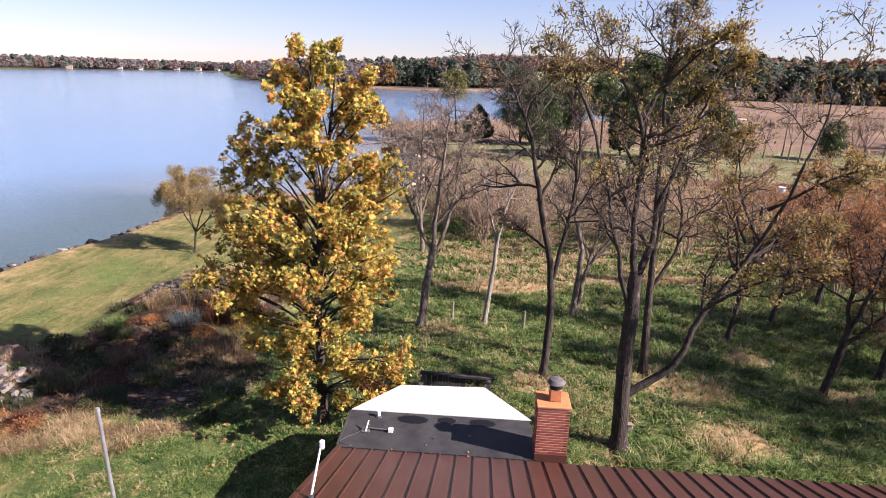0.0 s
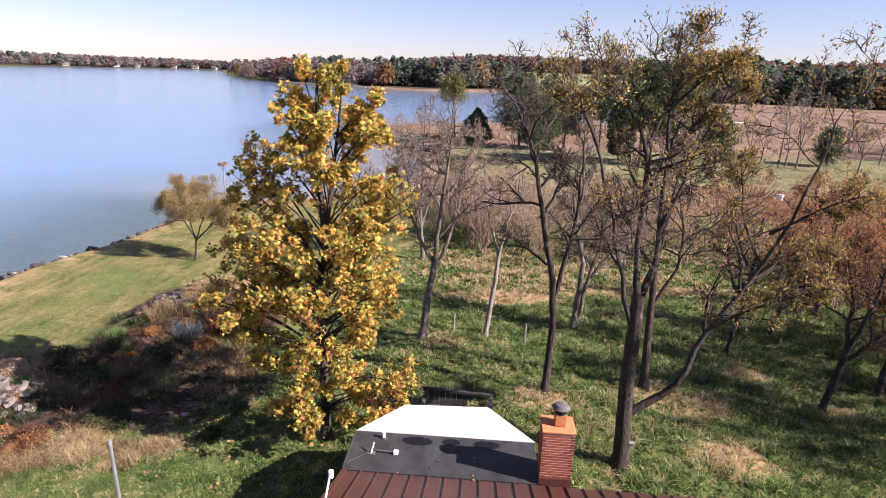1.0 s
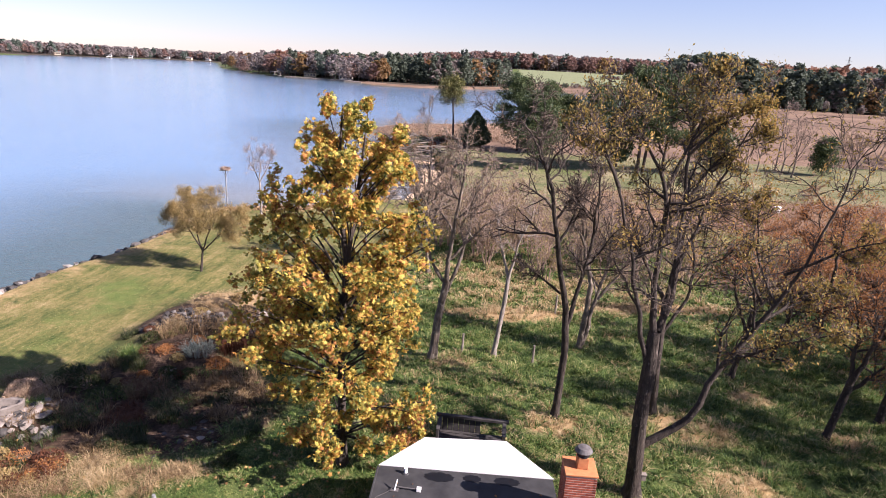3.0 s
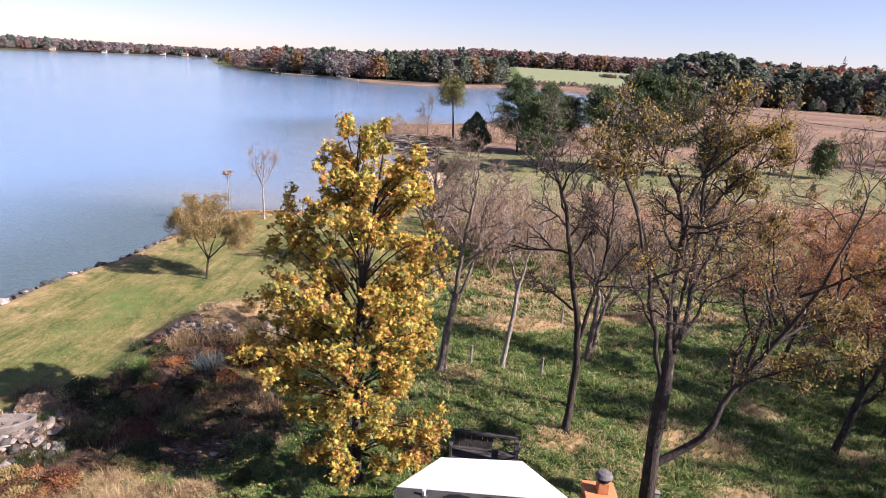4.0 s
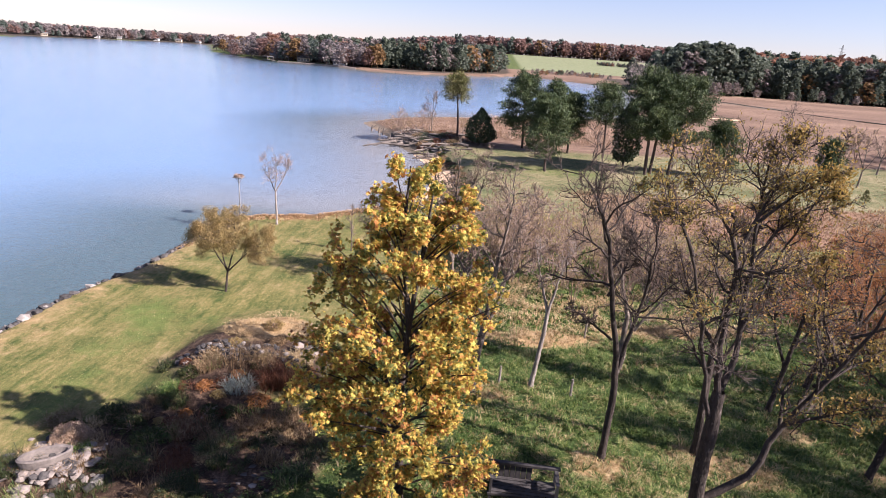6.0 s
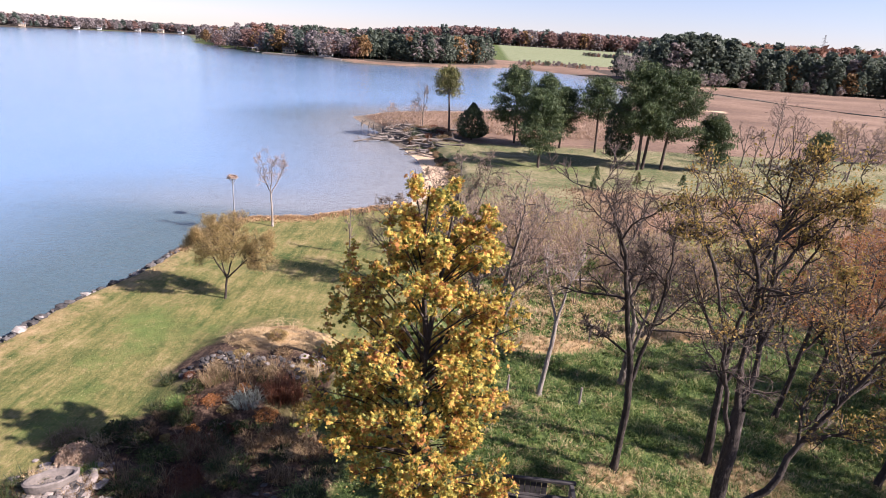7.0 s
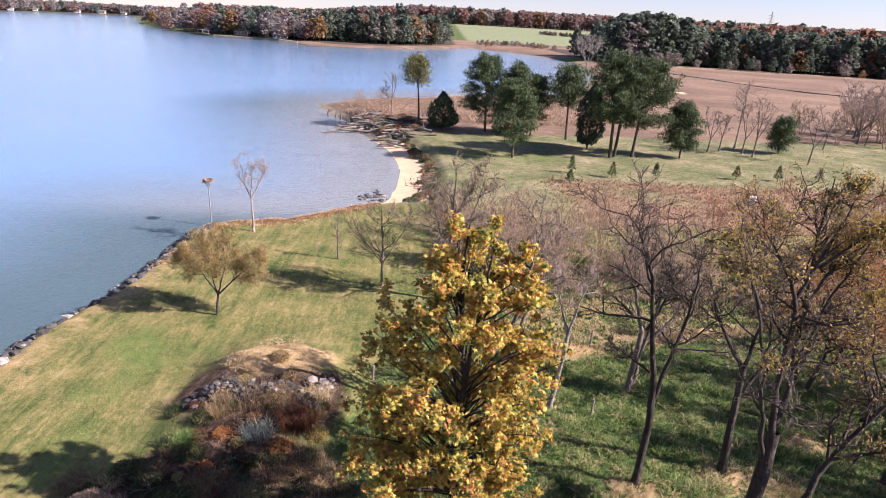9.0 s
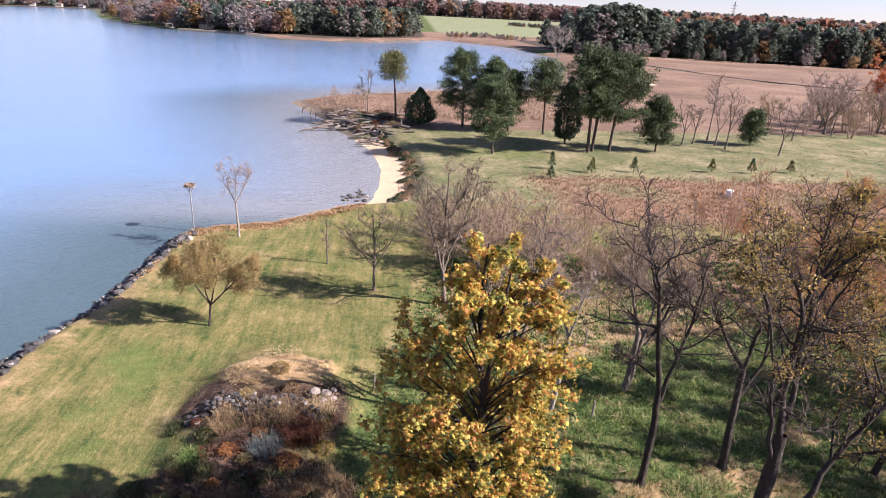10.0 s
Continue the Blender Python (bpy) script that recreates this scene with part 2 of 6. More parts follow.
SHRUB_RED = foliage("dark_red_stems", (0, (.05, .02, .012)), (.6, (.13, .05, .025)), (1, (.24, .11, .045)))
SILVER = foliage("silvery_herb", (0, (.12, .15, .12)), (1, (.32, .35, .3)))
# far crowns: aerial haze is mixed into these leaf colours, paler and greyer
FOREST_GREEN = foliage("hazed_far_pines", (0, (.065, .085, .063)), (.5, (.09, .112, .078)), (1, (.125, .145, .095)), letin=.45, clump=.09)
FOREST_RUST = foliage("hazed_rust_crowns", (0, (.15, .085, .062)), (.5, (.21, .11, .072)), (1, (.27, .135, .08)), letin=.45, clump=.06)
FOREST_BROWN = foliage("hazed_bare_crowns", (0, (.16, .13, .115)), (.5, (.21, .175, .155)), (1, (.26, .215, .19)), letin=.45, clump=.06)
FOREST_GOLD = foliage("hazed_gold_crowns", (0, (.17, .105, .05)), (.5, (.24, .145, .06)), (1, (.29, .18, .075)), letin=.45, clump=.06)
# skyline copies of them, paled further by painted haze
HAZED_RUST = foliage("hazed_skyline_rust", (0, (.2, .125, .105)), (1, (.26, .16, .13)), letin=.45, clump=.03)
HAZED_BROWN = foliage("hazed_skyline_twigs", (0, (.19, .16, .15)), (1, (.25, .215, .2)), letin=.45, clump=.03)
HAZED_GREEN = foliage("hazed_skyline_pines", (0, (.085, .11, .09)), (1, (.12, .15, .12)), letin=.45, clump=.03)
GRASS = foliage("long_grass", (0, (.016, .036, .009)), (.32, (.048, .095, .02)), (.55, (.11, .175, .036)), (.75, (.24, .27, .085)), (.93, (.52, .46, .23)), letin=.28, clump=1.3)
GRASS_LAWN = foliage("mown_grass", (0, (.10, .125, .035)), (.45, (.21, .205, .07)), (1, (.42, .35, .18)), letin=.3, clump=.3)
GRASS_PALE = foliage("rough_pale_grass", (0, (.12, .13, .055)), (.5, (.2, .185, .09)), (1, (.34, .29, .18)), letin=.3, clump=.25)
GRASS_DRY = foliage("straw_grass", (0, (.24, .16, .07)), (.5, (.42, .31, .16)), (1, (.6, .48, .29)), letin=.3)
GRASS_RED = foliage("red_brown_meadow", (0, (.16, .095, .055)), (.5, (.27, .17, .10)), (1, (.38, .275, .17)), letin=.25, clump=.2)
REED = foliage("tan_reeds", (0, (.24, .16, .10)), (.5, (.36, .25, .165)), (1, (.48, .37, .265)), letin=.25, clump=.15)
ORANGE_REED = foliage("orange_shore_grass", (0, (.22, .125, .065)), (.5, (.38, .24, .12)), (1, (.52, .38, .21)), letin=.25)
STONE = Nodes("field_stone", .9)
STONE.bump(STONE.noise(14, 6, .6), .6, .03)
STONE = STONE.done(STONE.mix(STONE.math("POWER", STONE.each(), 6.0), STONE.ramp(STONE.noise(5, 5), (.3, (.018, .017, .016)), (.7, (.08, .073, .066))), STONE.ramp(STONE.noise(4, 5), (.3, (.16, .14, .12)), (.7, (.42, .38, .33)))))
RUBBLE = Nodes("shore_rubble", .9)
RUBBLE.bump(RUBBLE.noise(14, 6, .6), .6, .03)
RUBBLE = RUBBLE.done(RUBBLE.ramp(RUBBLE.math("ADD", RUBBLE.math("MULTIPLY", RUBBLE.island(), .8), RUBBLE.math("MULTIPLY", RUBBLE.noise(5, 4), .2)), (.1, (.035, .032, .03)), (.6, (.09, .08, .072)), (1, (.33, .3, .27))))
FALLEN = foliage("fallen_leaf", (0, (.12, .06, .03)), (.5, (.28, .16, .06)), (1, (.42, .28, .09)), letin=.2)
PALE_STONE = plain("pale_limestone", (.13, .108, .09), (.31, .265, .225), 5, .9, bump=.5)
ROOF_BROWN = plain("brown_painted_steel", (.058, .024, .017), (.092, .038, .027), 3, .36, .0, .05, .5, (1, .3, 1))
RUBBER = plain("black_rubber_roofing", (.014, .014, .015), (.058, .057, .056), 2.2, .6, bump=.15, spec=.3)
RUBBER_WET = plain("dark_damp_patch", (.004, .004, .005), (.009, .009, .01), 4, .45, bump=.05)
WHITE_ROOF = plain("white_coated_roofing", (.44, .43, .42), (.66, .65, .64), 1.1, .6, bump=.12)
BRICK = Nodes("red_brick", .85)
BRICK.bump(BRICK.noise(60, 4), .5, .004)
BRICK = BRICK.done(BRICK.mix(BRICK.noise(25, 4), BRICK.ramp(BRICK.each(), (0, (.15, .035, .022)), (.5, (.27, .065, .035)), (1, (.36, .11, .06))), BRICK.ramp(BRICK.each(), (0, (.2, .05, .03)), (1, (.3, .09, .05)))))
MORTAR = plain("pale_mortar", (.30, .22, .18), (.46, .36, .30), 20, .95)
CLAY = plain("orange_clay", (.36, .13, .05), (.52, .22, .09), 8, .85)
GALV = plain("weathered_galvanised_steel", (.05, .045, .042), (.15, .14, .135), 9, .7, .1, .2)
BASIN_STONE = plain("weathered_basin_stone", (.075, .064, .055), (.2, .172, .148), 6, .9, bump=.5)
GALV_DARK = plain("soot_dark_mesh", (.008, .008, .008), (.02, .02, .02), 9, .8)
WHITE_PVC = plain("white_plastic_pipe", (.62, .62, .6), (.78, .78, .76), 5, .45, bump=.02)
POLE_GREY = plain("grey_galvanised_pole", (.26, .26, .26), (.46, .46, .46), 6, .42, .6, .05)
SIDING = plain("brown_board_siding", (.10, .065, .045), (.17, .115, .08), 4, .75, bump=.2)
DARK_TIMBER = plain("dark_weathered_timber", (.022, .02, .02), (.07, .064, .06), 5, .9, bump=.3)
TIMBER_GREY = plain("silver_grey_post", (.12, .10, .085), (.30, .26, .22), 6, .9, bump=.4)
WHITE_PAINT = plain("white_painted_wall", (.42, .41, .39), (.58, .57, .55), 2, .6, bump=.02)
TAN_PAINT = plain("tan_painted_wall", (.34, .28, .2), (.48, .4, .3), 2, .7, bump=.02)
SHINGLE = plain("grey_shingle_roof", (.08, .078, .075), (.16, .155, .15), 2, .9, bump=.05)
GLASS_DARK = plain("dark_window_glass", (.015, .018, .02), (.03, .035, .04), 2, .1, bump=0, spec=.6)

# the ground: one sheet whose cover changes with the zones stored on it
g = Nodes("ground_cover", .95, spec=.15)
fine, mid, wide = g.noise(9, 6, .65), g.noise(1.3, 5, .6), g.noise(.17, 4, .55)
both = g.math("ADD", g.math("MULTIPLY", fine, .45), g.math("MULTIPLY", mid, .55))
def zone(name, soft=.5):
    """A zone with a ragged border."""
    r = g.math("ADD", g.attr(name), g.math("MULTIPLY", g.math("SUBTRACT", g.noise(.9, 5, .65), .5), soft))
    return g.math("MULTIPLY", g.math("SUBTRACT", r, .35), 3.4, True)
green = g.ramp(both, (.28, (.016, .03, .009)), (.45, (.045, .07, .02)), (.6, (.12, .14, .04)), (.78, (.34, .29, .13)))
streak = g.noise(1.6, 5, .6, (1.2, .16, 1))
lawn_mix = g.math("ADD", g.math("MULTIPLY", g.noise(5.5, 6, .75, (1, .5, 1)), .34), g.math("ADD", g.math("MULTIPLY", streak, .30), g.math("MULTIPLY", g.noise(.42, 5, .65), .36)))
lawn = g.ramp(lawn_mix, (.38, (.035, .06, .015)), (.46, (.09, .1, .029)), (.53, (.162, .142, .05)), (.60, (.255, .198, .09)), (.68, (.36, .285, .145)))
rough = g.ramp(g.math("ADD", g.math("MULTIPLY", both, .6), g.math("MULTIPLY", wide, .4)), (.38, (.06, .085, .033)), (.46, (.105, .115, .048)), (.53, (.18, .162, .08)), (.66, (.34, .285, .18)))
lawn_green = g.ramp(both, (.3, (.055, .09, .02)), (.7, (.15, .175, .05)))
straw = g.ramp(both, (.3, (.2, .125, .055)), (.5, (.36, .245, .12)), (.75, (.52, .4, .23)))
mulch = g.ramp(both, (.36, (.012, .008, .006)), (.50, (.05, .032, .021)), (.62, (.15, .098, .065)), (.76, (.34, .25, .17)))
red = g.ramp(both, (.3, (.125, .075, .045)), (.55, (.23, .14, .085)), (.8, (.36, .26, .16)))
marsh = g.ramp(g.math("ADD", g.math("MULTIPLY", g.noise(.8, 5, .65, (.8, 1, 1)), .4), g.math("MULTIPLY", g.noise(.03, 5, .6, (.8, 1.2, 1)), .6)), (.36, (.10, .068, .046)), (.5, (.165, .108, .072)), (.62, (.25, .17, .115)))
sand = g.ramp(both, (.3, (.44, .31, .19)), (.7, (.58, .43, .28)))
field = g.ramp(wide, (.3, (.14, .165, .08)), (.7, (.2, .215, .115)))
forest = g.ramp(both, (.3, (.03, .025, .018)), (.7, (.09, .07, .05)))
mud = g.ramp(both, (.3, (.05, .042, .032)), (.7, (.16, .135, .1)))
c = green
for cover, name, soft in ((lawn, "lawn", .5), (rough, "rough", .8), (lawn_green, "strip", .9), (straw, "straw", .9), (mulch, "bed", .6), (red, "meadow", .5), (marsh, "marsh", .3), (field, "farm", .1), (forest, "woods", .2), (mud, "mud", .4), (sand, "sand", .35)):
    c = g.mix(zone(name, soft), c, cover)
g.bump(g.math("ADD", fine, g.math("MULTIPLY", mid, 1.5)), .8, .08)
GROUND = g.done(c)

# open water, with sandy shallows by the shore; pale sky reflection is painted into the offshore blue
w = Nodes("bay_water", .10, spec=.5)
w.bsdf.inputs["IOR"].default_value = 1.33
wave = w.math("ADD", w.math("MULTIPLY", w.noise(2.6, 4, .65, (.7, 2.2, 1), warp=.6), .75), w.math("ADD", w.noise(1.1, 4, .6, (1.0, 2.3, 1), warp=.4), w.math("MULTIPLY", w.noise(.12, 3, .5, (1, 1.8, 1)), 1.2)))
w.bump(wave, .2, .2)
ripples = w.math("ADD", w.math("MULTIPLY", w.attr("inshore"), .36), .16)
w.t.links.new(ripples, w.t.nodes["Bump"].inputs["Strength"])
# darker teal near shore, paler blue beyond: reflection growing with distance, put into the colour
WATER = w.done(w.mix(w.math("ADD", w.attr("inshore"), w.math("MULTIPLY", w.math("SUBTRACT", w.noise(.08, 4), .5), .25), True),
                     w.ramp(w.noise(.02, 4), (.3, (.13, .215, .33)), (.7, (.155, .245, .375))), w.mix(w.attr("bar"), (.05, .082, .082), (.20, .21, .215))))

# ---------------------------------------------------------------- the land and the water
WATER_Z = -1.2
NEAR_SHORE = [(-36, -80), (-31.5, 8), (-30.1, 22), (-29.8, 30.4), (-29.2, 33.6), (-28.3, 36.6), (-27.7, 44), (-27.6, 49.5), (-26.8, 51.0), (-24.5, 52.4),
              (-20.5, 53.6), (-16.9, 57.0), (-13.7, 60.0), (-11.8, 63), (-11.1, 70), (-11.1, 76), (-11.9, 82), (-13.4, 89), (-16.5, 97), (-18.6, 101.6),
              (-22.1, 112), (-26.4, 121), (-32.4, 134), (-28, 143), (-19, 150), (0, 160), (28, 178), (45, 215), (60, 265)]
FAR_SHORE = [(73, 345), (66, 434), (22, 507), (-34, 418), (-83, 407), (-113, 449), (-160, 466), (-217, 534), (-315, 675), (-420, 900), (-541, 1150),
             (-608, 1130), (-630, 992), (-648, 883), (-605, 726), (-800, 600), (-1600, 500), (-4600, 300), (-4600, -80)]
SHORE = np.array(NEAR_SHORE + FAR_SHORE, dtype=float)


def inland(x, y):
    """Metres from the water's edge, positive on land."""
    x, y = np.asarray(x, dtype=float), np.asarray(y, dtype=float)
    best, inside = np.full(x.shape, 1e9), np.zeros(x.shape, dtype=bool)
    for (ax, ay), (bx, by) in zip(SHORE, np.roll(SHORE, -1, axis=0)):
        dx, dy = bx - ax, by - ay
        u = np.clip(((x - ax) * dx + (y - ay) * dy) / (dx * dx + dy * dy), 0, 1)
        best = np.minimum(best, np.hypot(x - ax - u * dx, y - ay - u * dy))
        if dy:
            inside ^= ((ay > y) != (by > y)) & (x < ax + (y - ay) * dx / dy)
    return np.where(inside, -best, best)


def smooth(a, b, v):
    u = np.clip((v - a) / (b - a), 0, 1)
    return u * u * (3 - 2 * u)


def blob(x, y, cx, cy, rx, ry, turn=0.0, soft=.35):
    """1 within an ellipse, 0 well outside."""
    ca, sa = math.cos(radians(turn)), math.sin(radians(turn))
    u, v = (x - cx) * ca + (y - cy) * sa, -(x - cx) * sa + (y - cy) * ca
    return 1 - smooth(1 - soft, 1 + soft, np.hypot(u / rx, v / ry))


def ripple(x, y, s):
    """Cheap smooth unevenness, about -1 to 1, with bumps s metres wide."""
    x, y = x / s, y / s
    return (np.sin(1.7 * x + 2.1 * np.sin(.9 * y)) + np.sin(2.3 * y + 1.3 * np.sin(1.1 * x + 2)) + np.sin(1.1 * x - 1.9 * y + 1)) / 3


def orchard(x, y):
    """Where the long grass of the orchard grows."""
    return smooth(-10.5, -7.5, x + .25 * (30 - y)) * smooth(9, 12, y) * (1 - smooth(44, 52, y)) * (1 - smooth(34, 44, x))


def ground_z(x, y):
    x, y = np.asarray(x, dtype=float), np.asarray(y, dtype=float)
    s = inland(x, y)
    beach = smooth(57, 64, y) * (1 - smooth(98, 108, y)) * smooth(-24, -18, x)
    width = 2.1 + 4.5 * beach + 6 * smooth(100, 120, y)
    rise = smooth(0, 1, s / width) * (1 - .55 * beach) + .55 * beach * smooth(3.9, 6.0, s)
    z = WATER_Z + np.where(s > 0, 1.2 * rise, np.maximum(s * .14, -3))
    land = smooth(1, 4, s)
    z = z + land * (.05 * ripple(x, y, 1.9) + .10 * ripple(x, y, 7.0) * smooth(-12, -4, x))
    z = z + land * orchard(x, y) * .07 * ripple(x + 3, y, .55)
    z = z + .95 * blob(x + .5 * ripple(y, x, 2.2), y + .5 * ripple(x, y, 1.9), -14.5, 25.6, 3.3, 4.0, 0, .6) + .12 * blob(x, y, -14.6, 25.6, 4, 4.5) * ripple(x, y, .6)
    z = z + .35 * blob(x, y, -18.6, 16.6, 1.5, 1.2)
    z = z + land * 16 * smooth(480, 1150, y) * smooth(-260, -20, x)
    return z


def stretch_lines(a, b, step, low, high, grow):
    near = list(np.arange(a, b + step / 2, step))
    up, down, s = [b], [a], step
    while up[-1] < high:
        s *= grow
        up.append(up[-1] + s)
    s = step
    while down[-1] > low:
        s *= grow
        down.append(down[-1] - s)
    return np.array(down[:0:-1] + near + up[1:])


XS = stretch_lines(-33, 22, .36, -4600, 4600, 1.09)
YS = stretch_lines(9, 62, .40, -120, 4600, 1.033)
GX, GY = np.meshgrid(XS, YS, indexing="ij")
GZ = ground_z(GX, GY)
nx, ny = GX.shape
i, j = np.meshgrid(np.arange(nx - 1), np.arange(ny - 1), indexing="ij")
quads = np.stack([i * ny + j, (i + 1) * ny + j, (i + 1) * ny + j + 1, i * ny + j + 1], -1).reshape(-1, 4)
ground = tagged(arrays("ground", np.stack([GX, GY, GZ], -1), [quads], [GROUND], smooth=True), "grassy shore land with lawn, orchard grass, marsh and far fields", "ground", kind="structure")
S = inland(GX, GY)


def garden_bed(x, y):
    return np.maximum(np.maximum(blob(x + .7 * ripple(y, x, 1.9), y + .7 * ripple(x, y, 1.7), -14.5, 25.2, 3.5, 4.4, 0, .45), blob(x, y + .6 * ripple(x, y, 2), -14.4, 18.6, 5.0, 3.6)), blob(x, y, -19, 14.6, 3.2, 2.2))


def straw_spots(x, y):
    v = np.maximum(blob(x, y, -.4, 30.7, 3.9, 1.0, 4), blob(x, y, 8.5, 33.2, 5.5, .8, 12))
    for cx, cy, r in ((6.8, 20.2, 1.0), (7.1, 16.9, 1.0), (9.8, 23.1, .8), (1.2, 19.6, .9), (5.0, 20.7, .9), (12.4, 20.4, .7), (-3.2, 24.4, .8), (-13.6, 14.0, 1.3), (-15.5, 12.2, 1.2), (-11.0, 12.0, .9)):
        v = np.maximum(v, (.9 if cx > -8 else .5) * blob(x, y, cx, cy, r * 1.2, r, 0, .6))
    return v


shore_dry = (1 - smooth(2.5, 6.5, S)) * smooth(.8, 1.8, S) * (1 - smooth(52, 58, GY))
ZONES = {
    "lawn": (1 - orchard(GX, GY)) * smooth(0, 2, S) * (1 - smooth(106, 114, GY)),
    "rough": smooth(56, 62, GY) * (1 - smooth(118, 124, GY)),
    "strip": (.42 + .25 * ripple(GX, GY, 1.7)) * blob(GX, GY, -22.0, 24.5, 1.6, 9, 8, .8) + .4 * blob(GX, GY, -19.0, 29, 4, 3, 0, .8) + .3 * blob(GX, GY, -17, 45, 4, 3) + .35 * blob(GX, GY, -9, 41, 7, 4) + .5 * blob(GX, GY, 5, 84, 9, 4),
    "straw": np.maximum(np.maximum(straw_spots(GX, GY), .8 * blob(GX, GY, -14.6, 27.6, 3.0, 2.0, 0, .6)), .46 * shore_dry),
    "bed": garden_bed(GX, GY) * (1 - .75 * blob(GX, GY, -14.6, 27.6, 2.9, 1.9, 0, .6)),
    "meadow": (.62 + .3 * ripple(GX, GY, 5)) * smooth(49, 57, GY) * (1 - smooth(70, 74, GY)) * smooth(1, 12, GX) * (1 - smooth(60, 75, GX)) + .7 * blob(GX, GY, 24, 42, 14, 9) + .5 * blob(GX, GY, 2, 46, 8, 4),
    "marsh": np.maximum(smooth(100, 108, GY - .12 * (GX - 20)) * (1 - smooth(360, 380, GY)) * smooth(-60, -40, GX) * smooth(1, 3, S), np.maximum(smooth(395, 405, GY) * (1 - smooth(14, 30, S)) * smooth(-150, -100, GX), smooth(395, 405, GY) * (1 - smooth(600, 640, GY)) * smooth(-20, 0, GX))),
    "farm": smooth(600, 625, GY) * (1 - smooth(1050, 1080, GY)) * smooth(10, 40, GX) * (1 - smooth(330, 380, GX)),
    "woods": np.maximum(smooth(375, 385, GY) * smooth(80, 95, GX) * (1 - smooth(540, 560, GY)), np.maximum(smooth(1060, 1080, GY), smooth(395, 420, GY) * (1 - smooth(0, 20, GX)) * smooth(8, 20, S))),
    "mud": (1 - smooth(.3, 1.3, S)) * 1.0 + .8 * (1 - smooth(2, 4, S)) * smooth(100, 106, GY) * (1 - smooth(170, 200, GY)) + .9 * blob(GX, GY, -15, 106, 9, 7, -20) * smooth(0, 2, S) + .62 * blob(GX, GY, 108, 278, 9, 34, 20, .6),
    "sand": np.maximum((1 - smooth(3.7, 5.0, S)) * smooth(58, 62, GY) * (1 - smooth(93, 99, GY)) * smooth(-26, -20, GX) * smooth(-3, -1.5, S), .4 * (1 - smooth(2, 5, S)) * smooth(116, 120, GY) * (1 - smooth(140, 150, GY)) * smooth(-3, -1.5, S) * (1 - smooth(-24, -20, GX))) + .9 * blob(GX, GY, 68, 196, 7, 3, -20),
}
for name, values in ZONES.items():
    layer = ground.data.attributes.new(name, "FLOAT", "POINT")
    layer.data.foreach_set("value", np.clip(values, 0, 1).astype(np.float32).ravel())

# the bay, with its own finer sheet so that the shallows and darker water near shore can be told
WX = stretch_lines(-60, 0, 1.5, -4600, 4600, 1.12)
WY = stretch_lines(20, 130, 1.5, -120, 4600, 1.10)
AX, AY = np.meshgrid(WX, WY, indexing="ij")
wx, wy = AX.shape
i, j = np.meshgrid(np.arange(wx - 1), np.arange(wy - 1), indexing="ij")
water = arrays("water", np.stack([AX, AY, np.full(AX.shape, WATER_Z)], -1), [np.stack([i * wy + j, (i + 1) * wy + j, (i + 1) * wy + j + 1, i * wy + j + 1], -1).reshape(-1, 4)], [WATER])
tagged(water, "calm blue bay water with small ripples", "water", kind="structure")
D = -inland(AX, AY)
inshore = water.data.attributes.new("inshore", "FLOAT", "POINT")
bay_side = smooth(52, 60, AY) * smooth(-60, -20, AX)
inshore.data.foreach_set("value", np.clip((1 - smooth(2, 30 + 6 * (1 - bay_side), D)) * (.92 + .08 * bay_side), 0, 1).astype(np.float32).ravel())

bar = water.data.attributes.new("bar", "FLOAT", "POINT")
bar.data.foreach_set("value", bay_side.astype(np.float32).ravel())


# ---------------------------------------------------------------- grasses, uncountable
def spread(rng, count, x0, x1, y0, y1, keep):
    """Random places in a rectangle, kept by the chance that keep gives."""
    x, y = rng.uniform(x0, x1, count), rng.uniform(y0, y1, count)
    k = rng.uniform(0, 1, count) < keep(x, y)
    return np.column_stack([x[k], y[k]])


def turf(name, seed, count, area, keep, height, lean, width, per, mat, label):
    rng = np.random.default_rng(seed)
    xy = spread(rng, count, *area, keep)
    z = ground_z(xy[:, 0], xy[:, 1]) - .02
    lump = np.clip(.5 + .6 * ripple(xy[:, 0], xy[:, 1], .8) + .4 * ripple(xy[:, 1], xy[:, 0], .33), 0, 1)
    h = height[0] + (height[1] - height[0]) * lump * rng.uniform(.5, 1.0, len(xy))
    h = h * np.where(height[0] > .11, .45 + .55 * smooth(-9, -3, xy[:, 0]), 1)
    v, f = blades(rng, xy, z, h, lean, width, per)
    return tagged(arrays(name, v, [f], [mat]), label, "grass", kind="stuff")


dry_land = lambda x, y: smooth(.6, 1.2, inland(x, y))
no_house = lambda x, y: 1.0 * ~((x > -5.2) & (y < 14.6)) * 1.0
orch_keep = lambda x, y: orchard(x, y) * (1 - .85 * straw_spots(x, y)) * no_house(x, y) * (1 - garden_bed(x, y)) * (.55 + .45 * (ripple(x, y, 1.7) > -.25))
turf("orchard_grass", 11, 30000, (-11, 19, 11, 32), orch_keep, (.12, .50), 1.1, .014, 9, GRASS, "long uncut green orchard grass in tufts")
turf("orchard_grass", 12, 13000, (-9, 30, 32, 54), orch_keep, (.2, .42), .8, .034, 5, GRASS, "long uncut green orchard grass in tufts")
turf("lawn_grass", 13, 14000, (-29, -7, 10, 36), lambda x, y: dry_land(x, y) * (1 - garden_bed(x, y)) * (1 - .8 * orchard(x, y)), (.03, .065), 1.0, .013, 5, GRASS_LAWN, "short yellowing mown lawn grass")
